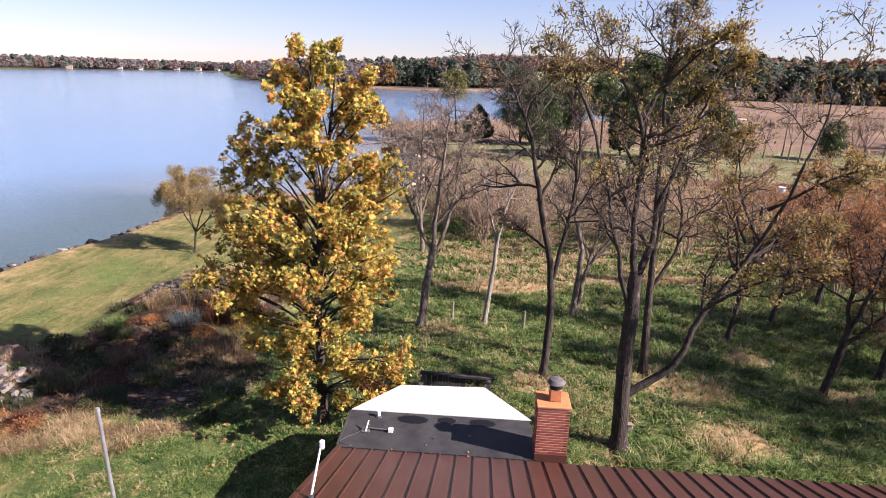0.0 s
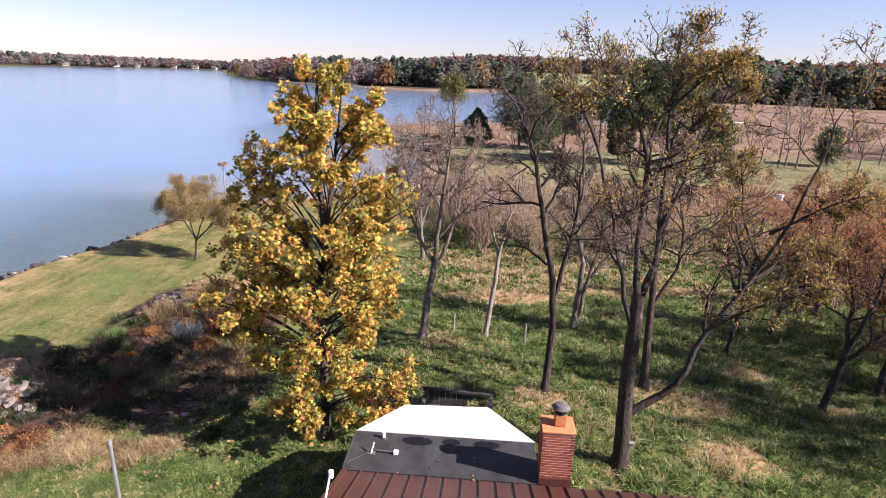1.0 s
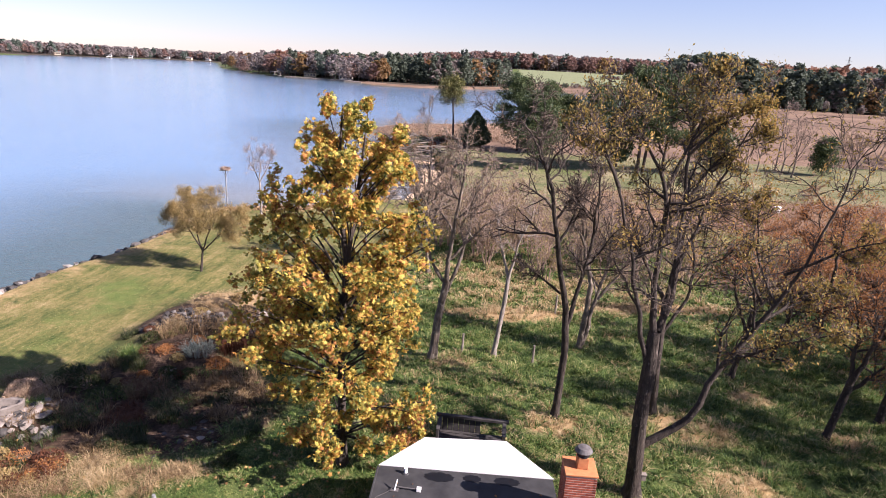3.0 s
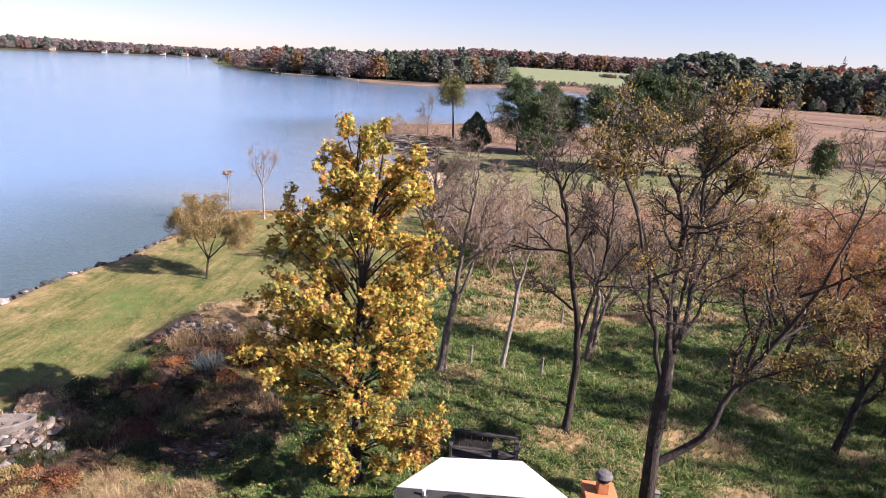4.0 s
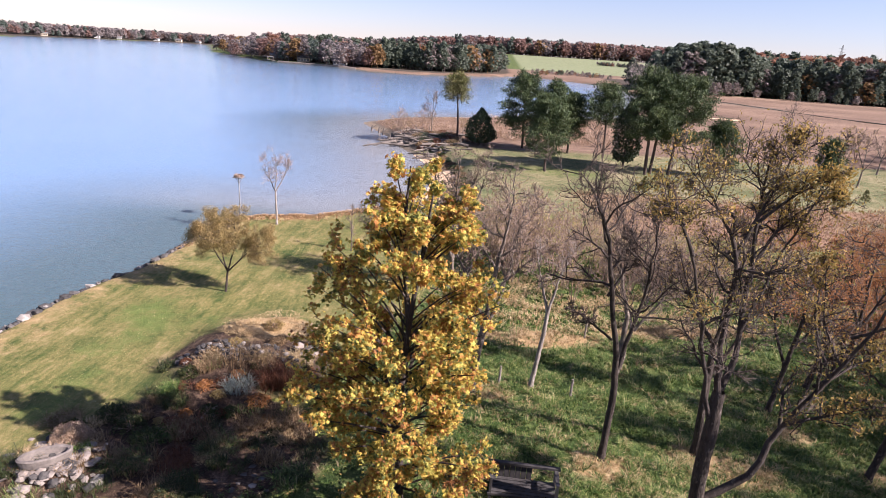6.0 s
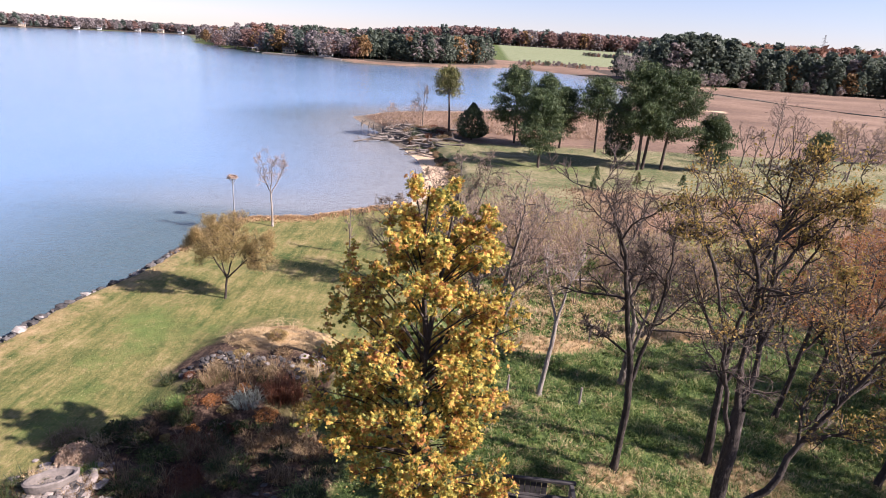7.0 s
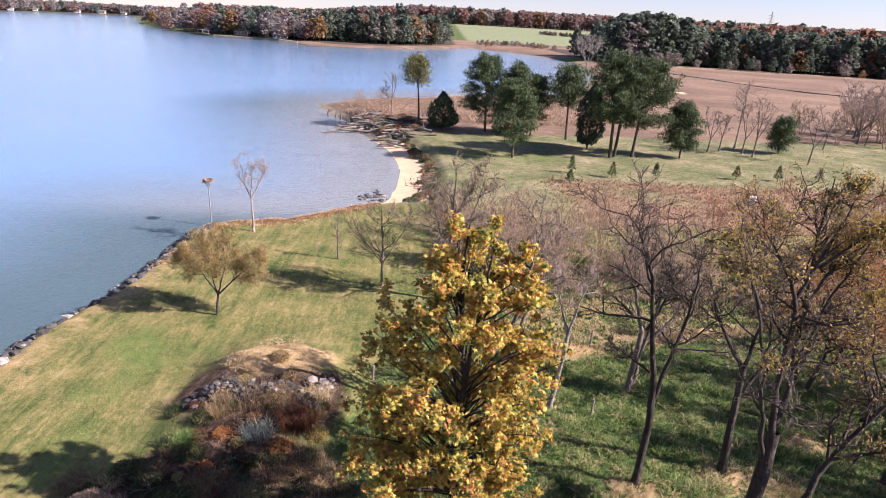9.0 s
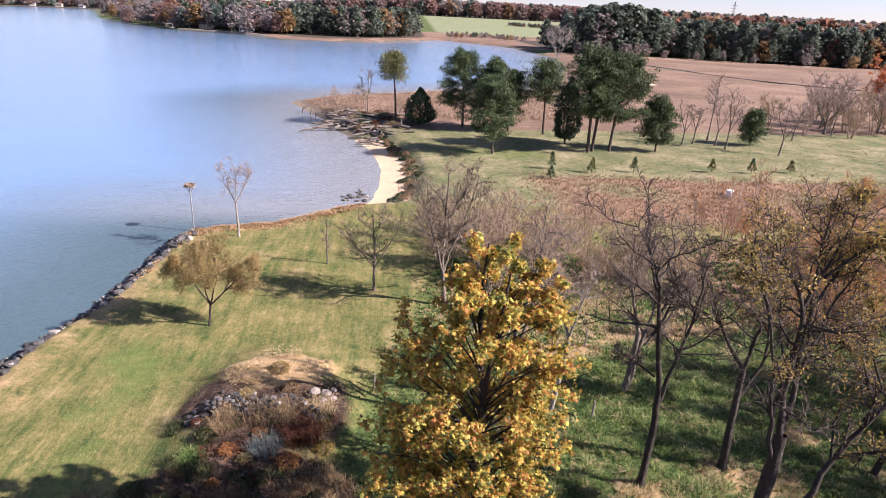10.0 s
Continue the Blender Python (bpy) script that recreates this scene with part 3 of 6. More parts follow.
turf("lawn_grass", 14, 8000, (-28, 2, 36, 60), lambda x, y: dry_land(x, y) * (1 - .8 * orchard(x, y)), (.04, .09), 1.0, .024, 5, GRASS_LAWN, "short yellowing mown lawn grass")
turf("yard_grass", 24, 15000, (-15, -4.4, 9.6, 17.5), lambda x, y: (1 - garden_bed(x, y)) * no_house(x, y) * (.35 + .65 * (ripple(x, y, 1.1) > -.2)), (.06, .17), 1.2, .009, 7, GRASS, "short rough grass between the house and the bed")
turf("straw_grass", 15, 12000, (-14, 16, 11.5, 36), lambda x, y: np.clip(1.3 * straw_spots(x, y) + .10 * orchard(x, y) + .35 * blob(x, y, 1.5, 17.5, 4.5, 2.5, 0, .7) + .3 * blob(x, y, -3, 22, 3, 3, 0, .8), 0, 1) * no_house(x, y) * (1 - garden_bed(x, y)), (.15, .48), 1.3, .010, 14, GRASS_DRY, "dead straw-coloured grass")
turf("pale_grass", 23, 5200, (-8, 12, 31, 43), lambda x, y: orchard(x, y) * (.25 + .75 * blob(x, y, 1.5, 37, 7, 4, 0, .7)) * (ripple(x, y, 1.3) > -.3), (.2, .45), 1.1, .022, 8, GRASS_DRY, "pale bleached tufts among the green orchard grass")
turf("meadow_grass", 16, 15000, (3, 62, 50, 76), lambda x, y: smooth(51, 55, y) * (1 - smooth(71, 74, y)) * smooth(3, 9, x), (.15, .4), 1.1, .035, 4, GRASS_RED, "reddish brown dead meadow grass")
turf("pine_lawn_grass", 17, 15000, (-10, 70, 72, 106), lambda x, y: dry_land(x, y) * smooth(5, 8, inland(x, y)), (.05, .14), 1.2, .05, 3, GRASS_PALE, "rough pale grass below the pines")
turf("reeds", 18, 12000, (-36, 24, 104, 158), lambda x, y: smooth(2, 4.5, inland(x, y)) * smooth(110, 116, y + .9 * np.minimum(x + 6, 0) * -.25 - .1 * np.maximum(x, 0)), (.5, 1.15), .9, .028, 7, REED, "tall tan reeds on the low point")
turf("shore_grass", 19, 9000, (-28, -12, 48, 62), lambda x, y: smooth(.3, .7, inland(x, y)) * (1 - smooth(2.4, 4.0, inland(x, y))), (.4, .85), .7, .022, 6, ORANGE_REED, "orange-tan dead grass along the bank")
turf("shore_grass", 20, 9000, (-31.5, -24, 36, 54), lambda x, y: smooth(.9, 1.4, inland(x, y)) * (1 - smooth(2.2, 3.0, inland(x, y))) * (ripple(x, y * 1.0, 1.6) > .3), (.3, .75), .5, .02, 6, ORANGE_REED, "orange-tan dead grass along the bank")

# ---------------------------------------------------------------- the house below
# The house stands turned by a degree and a half; its own frame has the eave along x at y = 0.
HOUSE_TURN = 1.5
EAVE_Z = 2.58
PITCH = .36
house = thing("house", (-4.3, 11.12, 0), "low brown house with standing-seam metal roof and brick chimney", "house", turn=HOUSE_TURN)
LONG, DEEP = 22.0, 6.6
part("wall", boxes((.25, -2 * DEEP + .3, -.3, LONG - .25, -.3, EAVE_Z - .05)), SIDING, house, "brown board siding")
for x in (.25, LONG - .25):
    gable = bmesh.new()
    v = [gable.verts.new(p) for p in ((x, -.3, EAVE_Z - .05), (x, -DEEP, EAVE_Z - .1 + PITCH * DEEP), (x, -2 * DEEP + .3, EAVE_Z - .05), (x + .06, -.3, EAVE_Z - .05), (x + .06, -DEEP, EAVE_Z - .1 + PITCH * DEEP), (x + .06, -2 * DEEP + .3, EAVE_Z - .05))]
    for f in ((0, 1, 2), (5, 4, 3), (0, 3, 4, 1), (1, 4, 5, 2), (2, 5, 3, 0)):
        gable.faces.new([v[k] for k in f])
    part("gable", gable, SIDING, house)
deck = bmesh.new()
for side in (0, 1):
    y0, y1 = (0, -DEEP) if side == 0 else (-2 * DEEP, -DEEP)
    z0, z1 = EAVE_Z - .03, EAVE_Z - .03 + PITCH * DEEP
    v = [deck.verts.new(p) for p in ((.02, y0, z0), (LONG, y0, z0), (LONG, y1, z1), (.02, y1, z1), (.02, y0, z0 - .12), (LONG, y0, z0 - .12), (LONG, y1, z1 - .12), (.02, y1, z1 - .12))]
    for f in ((0, 1, 2, 3), (7, 6, 5, 4), (0, 4, 5, 1), (1, 5, 6, 2), (2, 6, 7, 3), (3, 7, 4, 0)):
        deck.faces.new([v[k] for k in f])
bmesh.ops.recalc_face_normals(deck, faces=deck.faces)
roof = part("roof", deck, ROOF_BROWN, house, "dark brown painted steel roof")
# one pan of sheet steel with its raised seam, shared by all
SEAM = .406
pan = bmesh.new()
rows = ((.0, .0), (.0, .045), (.022, .045), (.022, .006), (.12, .004), (.28, .007), (SEAM, .004))
for y, z in ((.03, -PITCH * .03), (-DEEP, PITCH * DEEP)):
    for x, h in rows:
        pan.verts.new((x, y, z + h))
pan.verts.ensure_lookup_table()
for k in range(len(rows) - 1):
    pan.faces.new([pan.verts[n] for n in (k, k + 1, k + 1 + len(rows), k + len(rows))])
first = part("roof_panel", pan, ROOF_BROWN, roof)
first.location = (.0, 0, EAVE_Z)
for k in range(1, int(LONG / SEAM)):
    o = first.copy()
    scene.collection.objects.link(o)
    o.location = (k * SEAM, 0, EAVE_Z)
for k in range(int(LONG / SEAM)):
    o = first.copy()
    scene.collection.objects.link(o)
    o.matrix_basis = pose(k * SEAM + SEAM, -2 * DEEP, EAVE_Z, 0, 0, 180)
part("ridge_cap", boxes((0, -DEEP - .12, EAVE_Z + PITCH * DEEP - .03, LONG, -DEEP + .12, EAVE_Z + PITCH * DEEP + .055), bevel=.02), ROOF_BROWN, roof)
rake = bmesh.new()
v = [rake.verts.new(p) for p in ((-.05, .04, EAVE_Z - .14), (-.05, .04, EAVE_Z + .03), (-.05, -DEEP, EAVE_Z + .03 + PITCH * DEEP), (-.05, -DEEP, EAVE_Z - .14 + PITCH * DEEP),
                                 (.06, .04, EAVE_Z - .14), (.06, .04, EAVE_Z + .03), (.06, -DEEP, EAVE_Z + .03 + PITCH * DEEP), (.06, -DEEP, EAVE_Z - .14 + PITCH * DEEP))]
for f in ((0, 1, 2, 3), (7, 6, 5, 4), (1, 5, 6, 2), (0, 4, 5, 1), (3, 2, 6, 7)):
    rake.faces.new([v[k] for k in f])
bmesh.ops.recalc_face_normals(rake, faces=rake.faces)
part("rake_trim", rake, ROOF_BROWN, roof)


def slab(outline, z0, z1):
    bm = bmesh.new()
    lo = [bm.verts.new((x, y, z0)) for x, y in outline]
    hi = [bm.verts.new((x, y, z1)) for x, y in outline]
    bm.faces.new(lo[::-1])
    bm.faces.new(hi)
    for k in range(len(lo)):
        n = (k + 1) % len(lo)
        bm.faces.new((lo[k], lo[n], hi[n], hi[k]))
    bmesh.ops.recalc_face_normals(bm, faces=bm.faces)
    return bm


# the half-octagon bay behind the eave: black roofing by the house, a white sheet over the outer part
BAY = [(-.05, .05), (4.72, .05), (4.66, 1.72), (3.45, 3.25), (1.08, 3.09), (-.02, 1.66)]
part("bay_wall", slab([(.25, .05), (4.4, .05), (4.35, 1.6), (3.3, 2.95), (1.2, 2.8), (.28, 1.55)], -.3, EAVE_Z - .14), SIDING, house)
flat = part("flat_roof", slab(BAY, EAVE_Z - .14, EAVE_Z + .01), RUBBER, house, "black rubber flat roof, dusty")
part("white_sheet", slab([(-.05, 1.69), (4.7, 1.72), (3.46, 3.29), (1.07, 3.13)], EAVE_Z + .014, EAVE_Z + .035), WHITE_ROOF, flat, "white coated roof sheet")
part("edge_strip", boxes((-.08, .1, EAVE_Z - .1, -.03, 1.66, EAVE_Z + .03), bevel=.01), RUBBER, flat)
for cx, cy, rx, ry in ((1.62, 1.42, .40, .19), (2.50, 1.47, .24, .15), (3.42, 1.46, .34, .17)):
    bm = bmesh.new()
    bmesh.ops.create_circle(bm, cap_ends=True, segments=28, radius=1)
    for n, v in enumerate(bm.verts):
        k = 1 + .07 * math.sin(n * 2.3 + cx * 5)
        v.co = Vector((cx + v.co.x * rx * k, cy + v.co.y * ry * k, EAVE_Z + .014))
    part("damp_patch", bm, RUBBER_WET, flat, "dark round damp patch")


def cylinder(bm, p, q, r0, r1, segments=12, cap=True):
    """A tapered rod from p to q."""
    p, q = Vector(p), Vector(q)
    m = Matrix.Translation((p + q) / 2) @ (q - p).to_track_quat("Z", "Y").to_matrix().to_4x4()
    bmesh.ops.create_cone(bm, cap_ends=cap, segments=segments, radius1=r0, radius2=r1, depth=(q - p).length, matrix=m)
    return bm


# brick chimney against the eave
CX0, CX1, CY0, CY1, CB, CT = 4.66, 5.40, .08, .78, EAVE_Z - .05, 3.96
chimney = part("chimney", boxes((CX0 + .005, CY0 + .005, -.2, CX1 - .005, CY1 - .005, CT)), MORTAR, house, "red brick chimney with pale mortar")
part("flashing", boxes((CX0 - .015, CY0 - .03, CB - .05, CX1 + .015, CY1 + .02, CB + .24), bevel=.008), ROOF_BROWN, chimney, "brown metal flashing")
part("crown", boxes((CX0 - .02, CY0 - .02, CT, CX1 + .02, CY1 + .02, CT + .05), bevel=.012), CLAY, chimney, "orange clay coping")
fx, fy = (CX0 + CX1) / 2 + .04, (CY0 + CY1) / 2
flue = part("flue", boxes((fx - .135, fy - .135, CT + .05, fx + .135, fy + .135, CT + .36), bevel=.02), CLAY, chimney, "orange clay flue tile")
part("spark_mesh", cylinder(bmesh.new(), (fx, fy, CT + .36), (fx, fy, CT + .48), .15, .15, 14), GALV_DARK, chimney)
cap = cylinder(bmesh.new(), (fx, fy, CT + .47), (fx, fy, CT + .50), .20, .215, 18)
cylinder(cap, (fx, fy, CT + .50), (fx, fy, CT + .58), .215, .15, 18)
cylinder(cap, (fx, fy, CT + .58), (fx, fy, CT + .61), .15, .05, 18)
part("cap", cap, GALV, chimney, "weathered grey metal rain cap")
COURSE, BL, BW = .0677, .203, .09
def brick_mesh(length, width):
    bm = boxes((0, 0, 0, length - .011, width, COURSE - .018), bevel=.003)
    me = bpy.data.meshes.new("brick")
    bm.to_mesh(me)
    bm.free()
    me.materials.append(BRICK)
    return me
WHOLE, HALF = brick_mesh(BL, BW), brick_mesh(BL * .5, BW)
for k in range(int((CT - CB - .24) / COURSE)):
    z = CB + .24 + k * COURSE + .006
    for face, span in ((0, CX1 - CX0), (1, CY1 - CY0), (2, CX1 - CX0), (3, CY1 - CY0)):
        s = 0.0 if k % 2 else -BL / 2
        while s < span - .02:
            a, b = max(s, 0), min(s + BL, span)
            if b - a > .03:
                o = new("brick", WHOLE)
                o.parent = chimney
                if face == 0:
                    m = pose(CX0 + a, CY0, z)
                elif face == 2:
                    m = pose(CX0 + b - .011, CY1, z, 0, 0, 180)
                elif face == 1:
                    m = pose(CX1, CY0 + a, z, 0, 0, 90)
                else:
                    m = pose(CX0, CY0 + b - .011, z, 0, 0, -90)
                o.matrix_basis = m @ Matrix.Diagonal(((b - a - .011) / (BL - .011), 1, 1, 1))
            s += BL
# white vent pipe through the roof near the rake
pipe = thing("vent_pipe", (-3.9, 7.9, EAVE_Z + PITCH * (11.12 - 7.9) - .01), "slender white plastic vent pipe on the brown metal roof", "pipe")
part("shaft", cylinder(bmesh.new(), (0, 0, 0), (.06, .52, .80), .026, .02), WHITE_PVC, pipe)
part("hood", boxes((.03, .47, .72, .13, .56, .90), bevel=.03), WHITE_PVC, pipe)
part("boot", cylinder(bmesh.new(), (0, 0, -.02), (0, 0, .08), .09, .05), RUBBER, pipe)
# small things on the flat roof
stub = thing("roof_stub", (-3.62, 12.6, EAVE_Z + .01), "short white plastic roof vent stub", "vent")
part("tube", cylinder(bmesh.new(), (0, 0, 0), (0, 0, .17), .05, .05), WHITE_PVC, stub)
part("collar", cylinder(bmesh.new(), (0, 0, 0), (0, 0, .03), .1, .08), RUBBER, stub)
aerial = thing("fallen_aerial", (-3.8, 11.95, EAVE_Z + .012), "small pale metal aerial with cable lying on the flat roof", "aerial")
part("mast", cylinder(bmesh.new(), (.0, -.1, .01), (.05, .06, .24), .022, .015), WHITE_PVC, aerial)
part("foot", boxes((-.1, -.14, 0, .1, .0, .03), bevel=.008), GALV, aerial)
part("boom", cylinder(bmesh.new(), (.05, .02, .05), (.62, -.02, .06), .018, .018), GALV, aerial)
part("bracket", boxes((.56, -.06, .0, .68, .05, .1), bevel=.01), WHITE_PVC, aerial)
cable = bpy.data.curves.new("cable", "CURVE")
cable.dimensions, cable.bevel_depth = "3D", .006
sp = cable.splines.new("POLY")
pts = curve_through([(0, .0, .12), (-.15, -.15, .02), (-.4, -.4, .015), (-.5, -.62, .02), (-.2, -.72, .02), (-.55, -.78, .02)], 30)
sp.points.add(len(pts) - 1)
for q, c in zip(sp.points, pts):
    q.co = (*c, 1)
cable.materials.append(GALV)
o = new("cable", cable)
o.parent = aerial
# tall grey pole beside the house
pole = thing("pole", (-7.35, 7.3, float(ground_z(-7.35, 7.3)) - .02), "tall grey galvanised steel pole beside the house", "pole")
part("shaft", cylinder(bmesh.new(), (.2, 0, 0), (0, 0, 5.62), .036, .032, 14), POLE_GREY, pole)
part("top_cap", cylinder(bmesh.new(), (0, 0, 5.6), (0, 0, 5.68), .04, .028, 14), POLE_GREY, pole)
part("footing", cylinder(bmesh.new(), (.2, 0, -.2), (.2, 0, .04), .16, .15, 14), MORTAR, pole)
# dark timber frame behind the bay
z = float(ground_z(-2, 17.4))
arbor = thing("timber_stand", (-3.2, 17.2, z - .2), "dark weathered timber stand with a panelled back, in the long grass", "stand", turn=-2)
for x in (0, 2.3):
    for y in (0, .9):
        part("post", boxes((x, y, 0, x + .1, y + .1, 1.12), bevel=.01), TIMBER_GREY if x else DARK_TIMBER, arbor)
part("top_rail", boxes((-.1, .85, 1.06, 2.5, 1.0, 1.16), bevel=.012), DARK_TIMBER, arbor)
part("front_rail", boxes((-.05, -.02, .40, 2.45, .1, .5), bevel=.012), DARK_TIMBER, arbor)
part("side_rail", boxes((2.28, .1, 1.02, 2.42, .9, 1.10), bevel=.012), DARK_TIMBER, arbor)
part("side_rail", boxes((-.02, .1, 1.02, .12, .9, 1.10), bevel=.012), DARK_TIMBER, arbor)
for k in range(7):
    part("back_board", boxes((.12 + k * .2, .93, .15, .30 + k * .2, .97, 1.05), bevel=.005), DARK_TIMBER, arbor)
for k in range(5):
    part("seat_slat", boxes((.05, .08 + k * .17, .5, 2.35, .22 + k * .17, .535), bevel=.006), DARK_TIMBER, arbor)

# ---------------------------------------------------------------- trees
def bare_tree(name, loc, limbs, seed, label, group="", bark_mat=BARK_GREY, twig_mat=TWIG, counts=(7, 5, 5), reach=(.42, .5, .5), up=.07, leaves=0, leaf_mat=OLIVE_LEAF, leaf_size=.1,
              leaf_box=None, floor=.0115, wander=.10, leaf_shape=(LEAF, LEAF_F), angle=(30, 75), span=(.3, 1.0), category="tree", sink=.06):
    """A tree from limbs: each (start radius, end radius, control points in the tree's own frame). The first is the trunk."""
    rng = np.random.default_rng(seed)
    if bark_mat is BARK_DARK and twig_mat is TWIG:
        twig_mat = TWIG_DARK
    root = thing(name, (loc[0], loc[1], float(ground_z(loc[0], loc[1])) - sink), label, category, group)
    P, R = [], []
    n = 18
    for k, (r0, r1, pts) in enumerate(limbs):
        c = curve_through(pts, n)
        size = np.linalg.norm(np.diff(c, axis=0), axis=1).sum()
        bend = np.cumsum(rng.normal(0, 1, (n, 3)), axis=0)
        bend -= np.linspace(0, 1, n)[:, None] * bend[-1] + (1 - np.linspace(0, 1, n))[:, None] * bend[0]
        c += bend * (.0022 if k == 0 else .0060) * size * np.array([1, 1, .35])
        r = np.linspace(r0, r1 if k == 0 else min(r1, .012), n)
        if k == 0:
            r[:3] *= np.array([1.45, 1.15, 1.04])
        r *= 1 + rng.normal(0, .05, n)
        P.append(c)
        R.append(r)
    P, R = np.array(P), np.array(R)
    part_v, part_q = tubes(P[:1], R[:1], 10)
    arrays("trunk", part_v, [part_q], [bark_mat], root, smooth=True)
    for k in range(1, len(P)):
        v, q = tubes(P[k:k + 1], R[k:k + 1], 8)
        arrays("limb", v, [q], [bark_mat], root, smooth=True)
    own = 0 if limbs[0][1] < .055 else 1  # a thin leader bears shoots as well
    thick, thick_r = (P[own:], R[own:]) if len(P) > 1 else (P, R)
    A, RA = sprout(rng, thick, thick_r, counts[0], span, angle, reach[0], 8, up, wander * 2.2, .68, floor * 1.8)
    B, RB = sprout(rng, A, RA, counts[1], (.2, .98), (30, 75), reach[1], 6, up * .7, wander * 2.6, .68, floor * 1.3)
    C, RC = sprout(rng, B, RB, counts[2], (.15, 1), (25, 70), reach[2], 3, up * .5, wander * 2.2, .6, floor)
    v, f = joined([tubes(A, RA, 5), tubes(B, RB, 4), tubes(C, RC, 3)])
    kinds = np.concatenate([np.full(len(q), int(n == 2)) for n, q in enumerate(f)])
    tagged(arrays("crown", v, f, [bark_mat, twig_mat], root, kinds, True), "fine bare branches and twigs", kind="stuff")
    if leaves:
        spots = np.concatenate([C[:, 1:].reshape(-1, 3), B[:, 3:].reshape(-1, 3)])
        if leaf_box is not None:
            spots = spots[leaf_box(spots)]
        at = spots[rng.integers(0, len(spots), leaves)] + rng.normal(0, .11, (leaves, 3))
        v, f = scatter(rng, leaf_shape[0], leaf_shape[1], at, leaf_size * rng.uniform(.6, 1.3, leaves), .9)
        tagged(arrays("foliage", v, [f], [leaf_mat], root), "thin scatter of small leaves", kind="stuff")
    return root


def shifted(limbs, rng_seed, amount=.5):
    """Gives limbs drawn in one plane some depth."""
    rng = np.random.default_rng(rng_seed)
    out = []
    for k, (r0, r1, pts) in enumerate(limbs):
        slope = 0 if k == 0 else rng.uniform(-amount, amount)
        z0 = pts[0][2]
        out.append((r0, r1, [(x, y + slope * max(z - z0, 0) * .45, z) for x, y, z in pts]))
    return out


# the yellowing broad-leaved tree: an upright crown, wider on the shore side low down, with two tips
rng = np.random.default_rng(5)
maple = thing("maple_tree", (-6.22, 16.1, float(ground_z(-6.22, 16.1)) - .08), "tall tree with yellow, gold and green autumn leaves beside the house", "tree")
trunk = curve_through([(0, 0, 0), (-.05, .05, 2.5), (-.08, .12, 5), (.1, .2, 7.4), (.38, .25, 9.6), (.62, .25, 11.6)], 20)
lead2 = curve_through([(.06, .2, 7.0), (-.12, .25, 8.6), (-.2, .3, 10.4), (-.12, .3, 11.9)], 14)
tr = np.linspace(.165, .02, 20)
tr[:3] *= np.array([1.4, 1.12, 1.03])
v, q = tubes(trunk[None], tr[None], 12)
arrays("trunk", v, [q], [BARK_DARK], maple, smooth=True)
CROWN_Z = (.9, 1.7, 2.8, 3.8, 4.5, 5.6, 6.4, 7.1, 7.9, 8.6, 9.4, 10.1, 11.0, 11.6, 12.1)
CROWN_W = (1.1, 1.9, 2.0, 2.4, 2.9, 2.9, 2.7, 2.7, 2.5, 2.3, 1.7, 1.4, 1.2, 1.0, .4)
CROWN_E = (2.2, 3.0, 3.2, 3.2, 3.1, 2.7, 2.6, 2.8, 2.8, 2.6, 2.4, 2.4, 2.2, 1.8, .9)
tips = []
while len(tips) < 136:
    z = rng.uniform(1.1, 12.0)
    wide_w, wide_e = np.interp(z, CROWN_Z, CROWN_W), np.interp(z, CROWN_Z, CROWN_E)
    if rng.uniform(0, 1) > (.5 + .5 * (wide_w + wide_e) / 6.0) * np.interp(z, (1, 3.4, 4.2), (.75, .8, 1.0)):
        continue
    az, share = rng.uniform(0, 2 * np.pi), math.sqrt(rng.uniform(.15, 1.0))
    reach_x = wide_e if math.cos(az) > 0 else wide_w
    p = np.array([reach_x * share * math.cos(az), .45 * (wide_w + wide_e) * share * math.sin(az), z])
    if p[2] < 4.6 and p[1] > .1 and len(tips) % 4:
        continue
    if tips and min(np.linalg.norm((p - q) * np.array([1, 1, 1.15])) for q in tips) < .74:
        continue
    tips.append(p)
tips += [np.array(p) for p in ((-2.9, -1.9, 5.6), (-2.5, -2.2, 5.0), (-3.2, -1.2, 5.1), (-2.0, -1.6, 5.2), (-3.0, -.6, 5.7), (-2.7, .2, 8.0), (-2.6, -.3, 8.9), (-2.4, .4, 9.4), (-2.9, .3, 7.0), (-3.0, -.2, 6.6), (2.9, -.4, 8.3), (2.6, .2, 8.9),
                                 (.1, .3, 11.6), (-.5, .1, 11.0), (.7, -.1, 11.4), (1.3, .5, 11.0), (1.7, -.2, 10.4), (.9, .6, 10.2), (-.7, .6, 10.2), (.2, -.4, 10.6))]
P, R = [], []
for p in tips:
    out = math.hypot(p[0] - np.interp(p[2], trunk[:, 2], trunk[:, 0]), p[1])
    low = max(1.2, p[2] - out * np.interp(p[2], (1, 4, 7, 12), (.12, .42, .85, 1.25)))
    stem = lead2 if low > 7.3 and p[0] < .25 else trunk
    c = np.array([np.interp(low, stem[:, 2], stem[:, a]) for a in range(3)])
    mid = c * .5 + p * .5 + np.array([0, 0, .10 * out]) + rng.normal(0, .07, 3)
    P.append(curve_through([c, mid, p], 9))
    R.append(np.linspace(np.interp(out, (.4, 4), (.016, .055)), .009, 9))
P, R = np.array(P), np.array(R)
B, RB = sprout(rng, P, R, 7, (.55, 1.0), (30, 80), .25, 5, .03, .16, .6, .007)
C, RC = sprout(rng, B, RB, 3, (.3, 1), (25, 70), .5, 4, .0, .16, .6, .005)
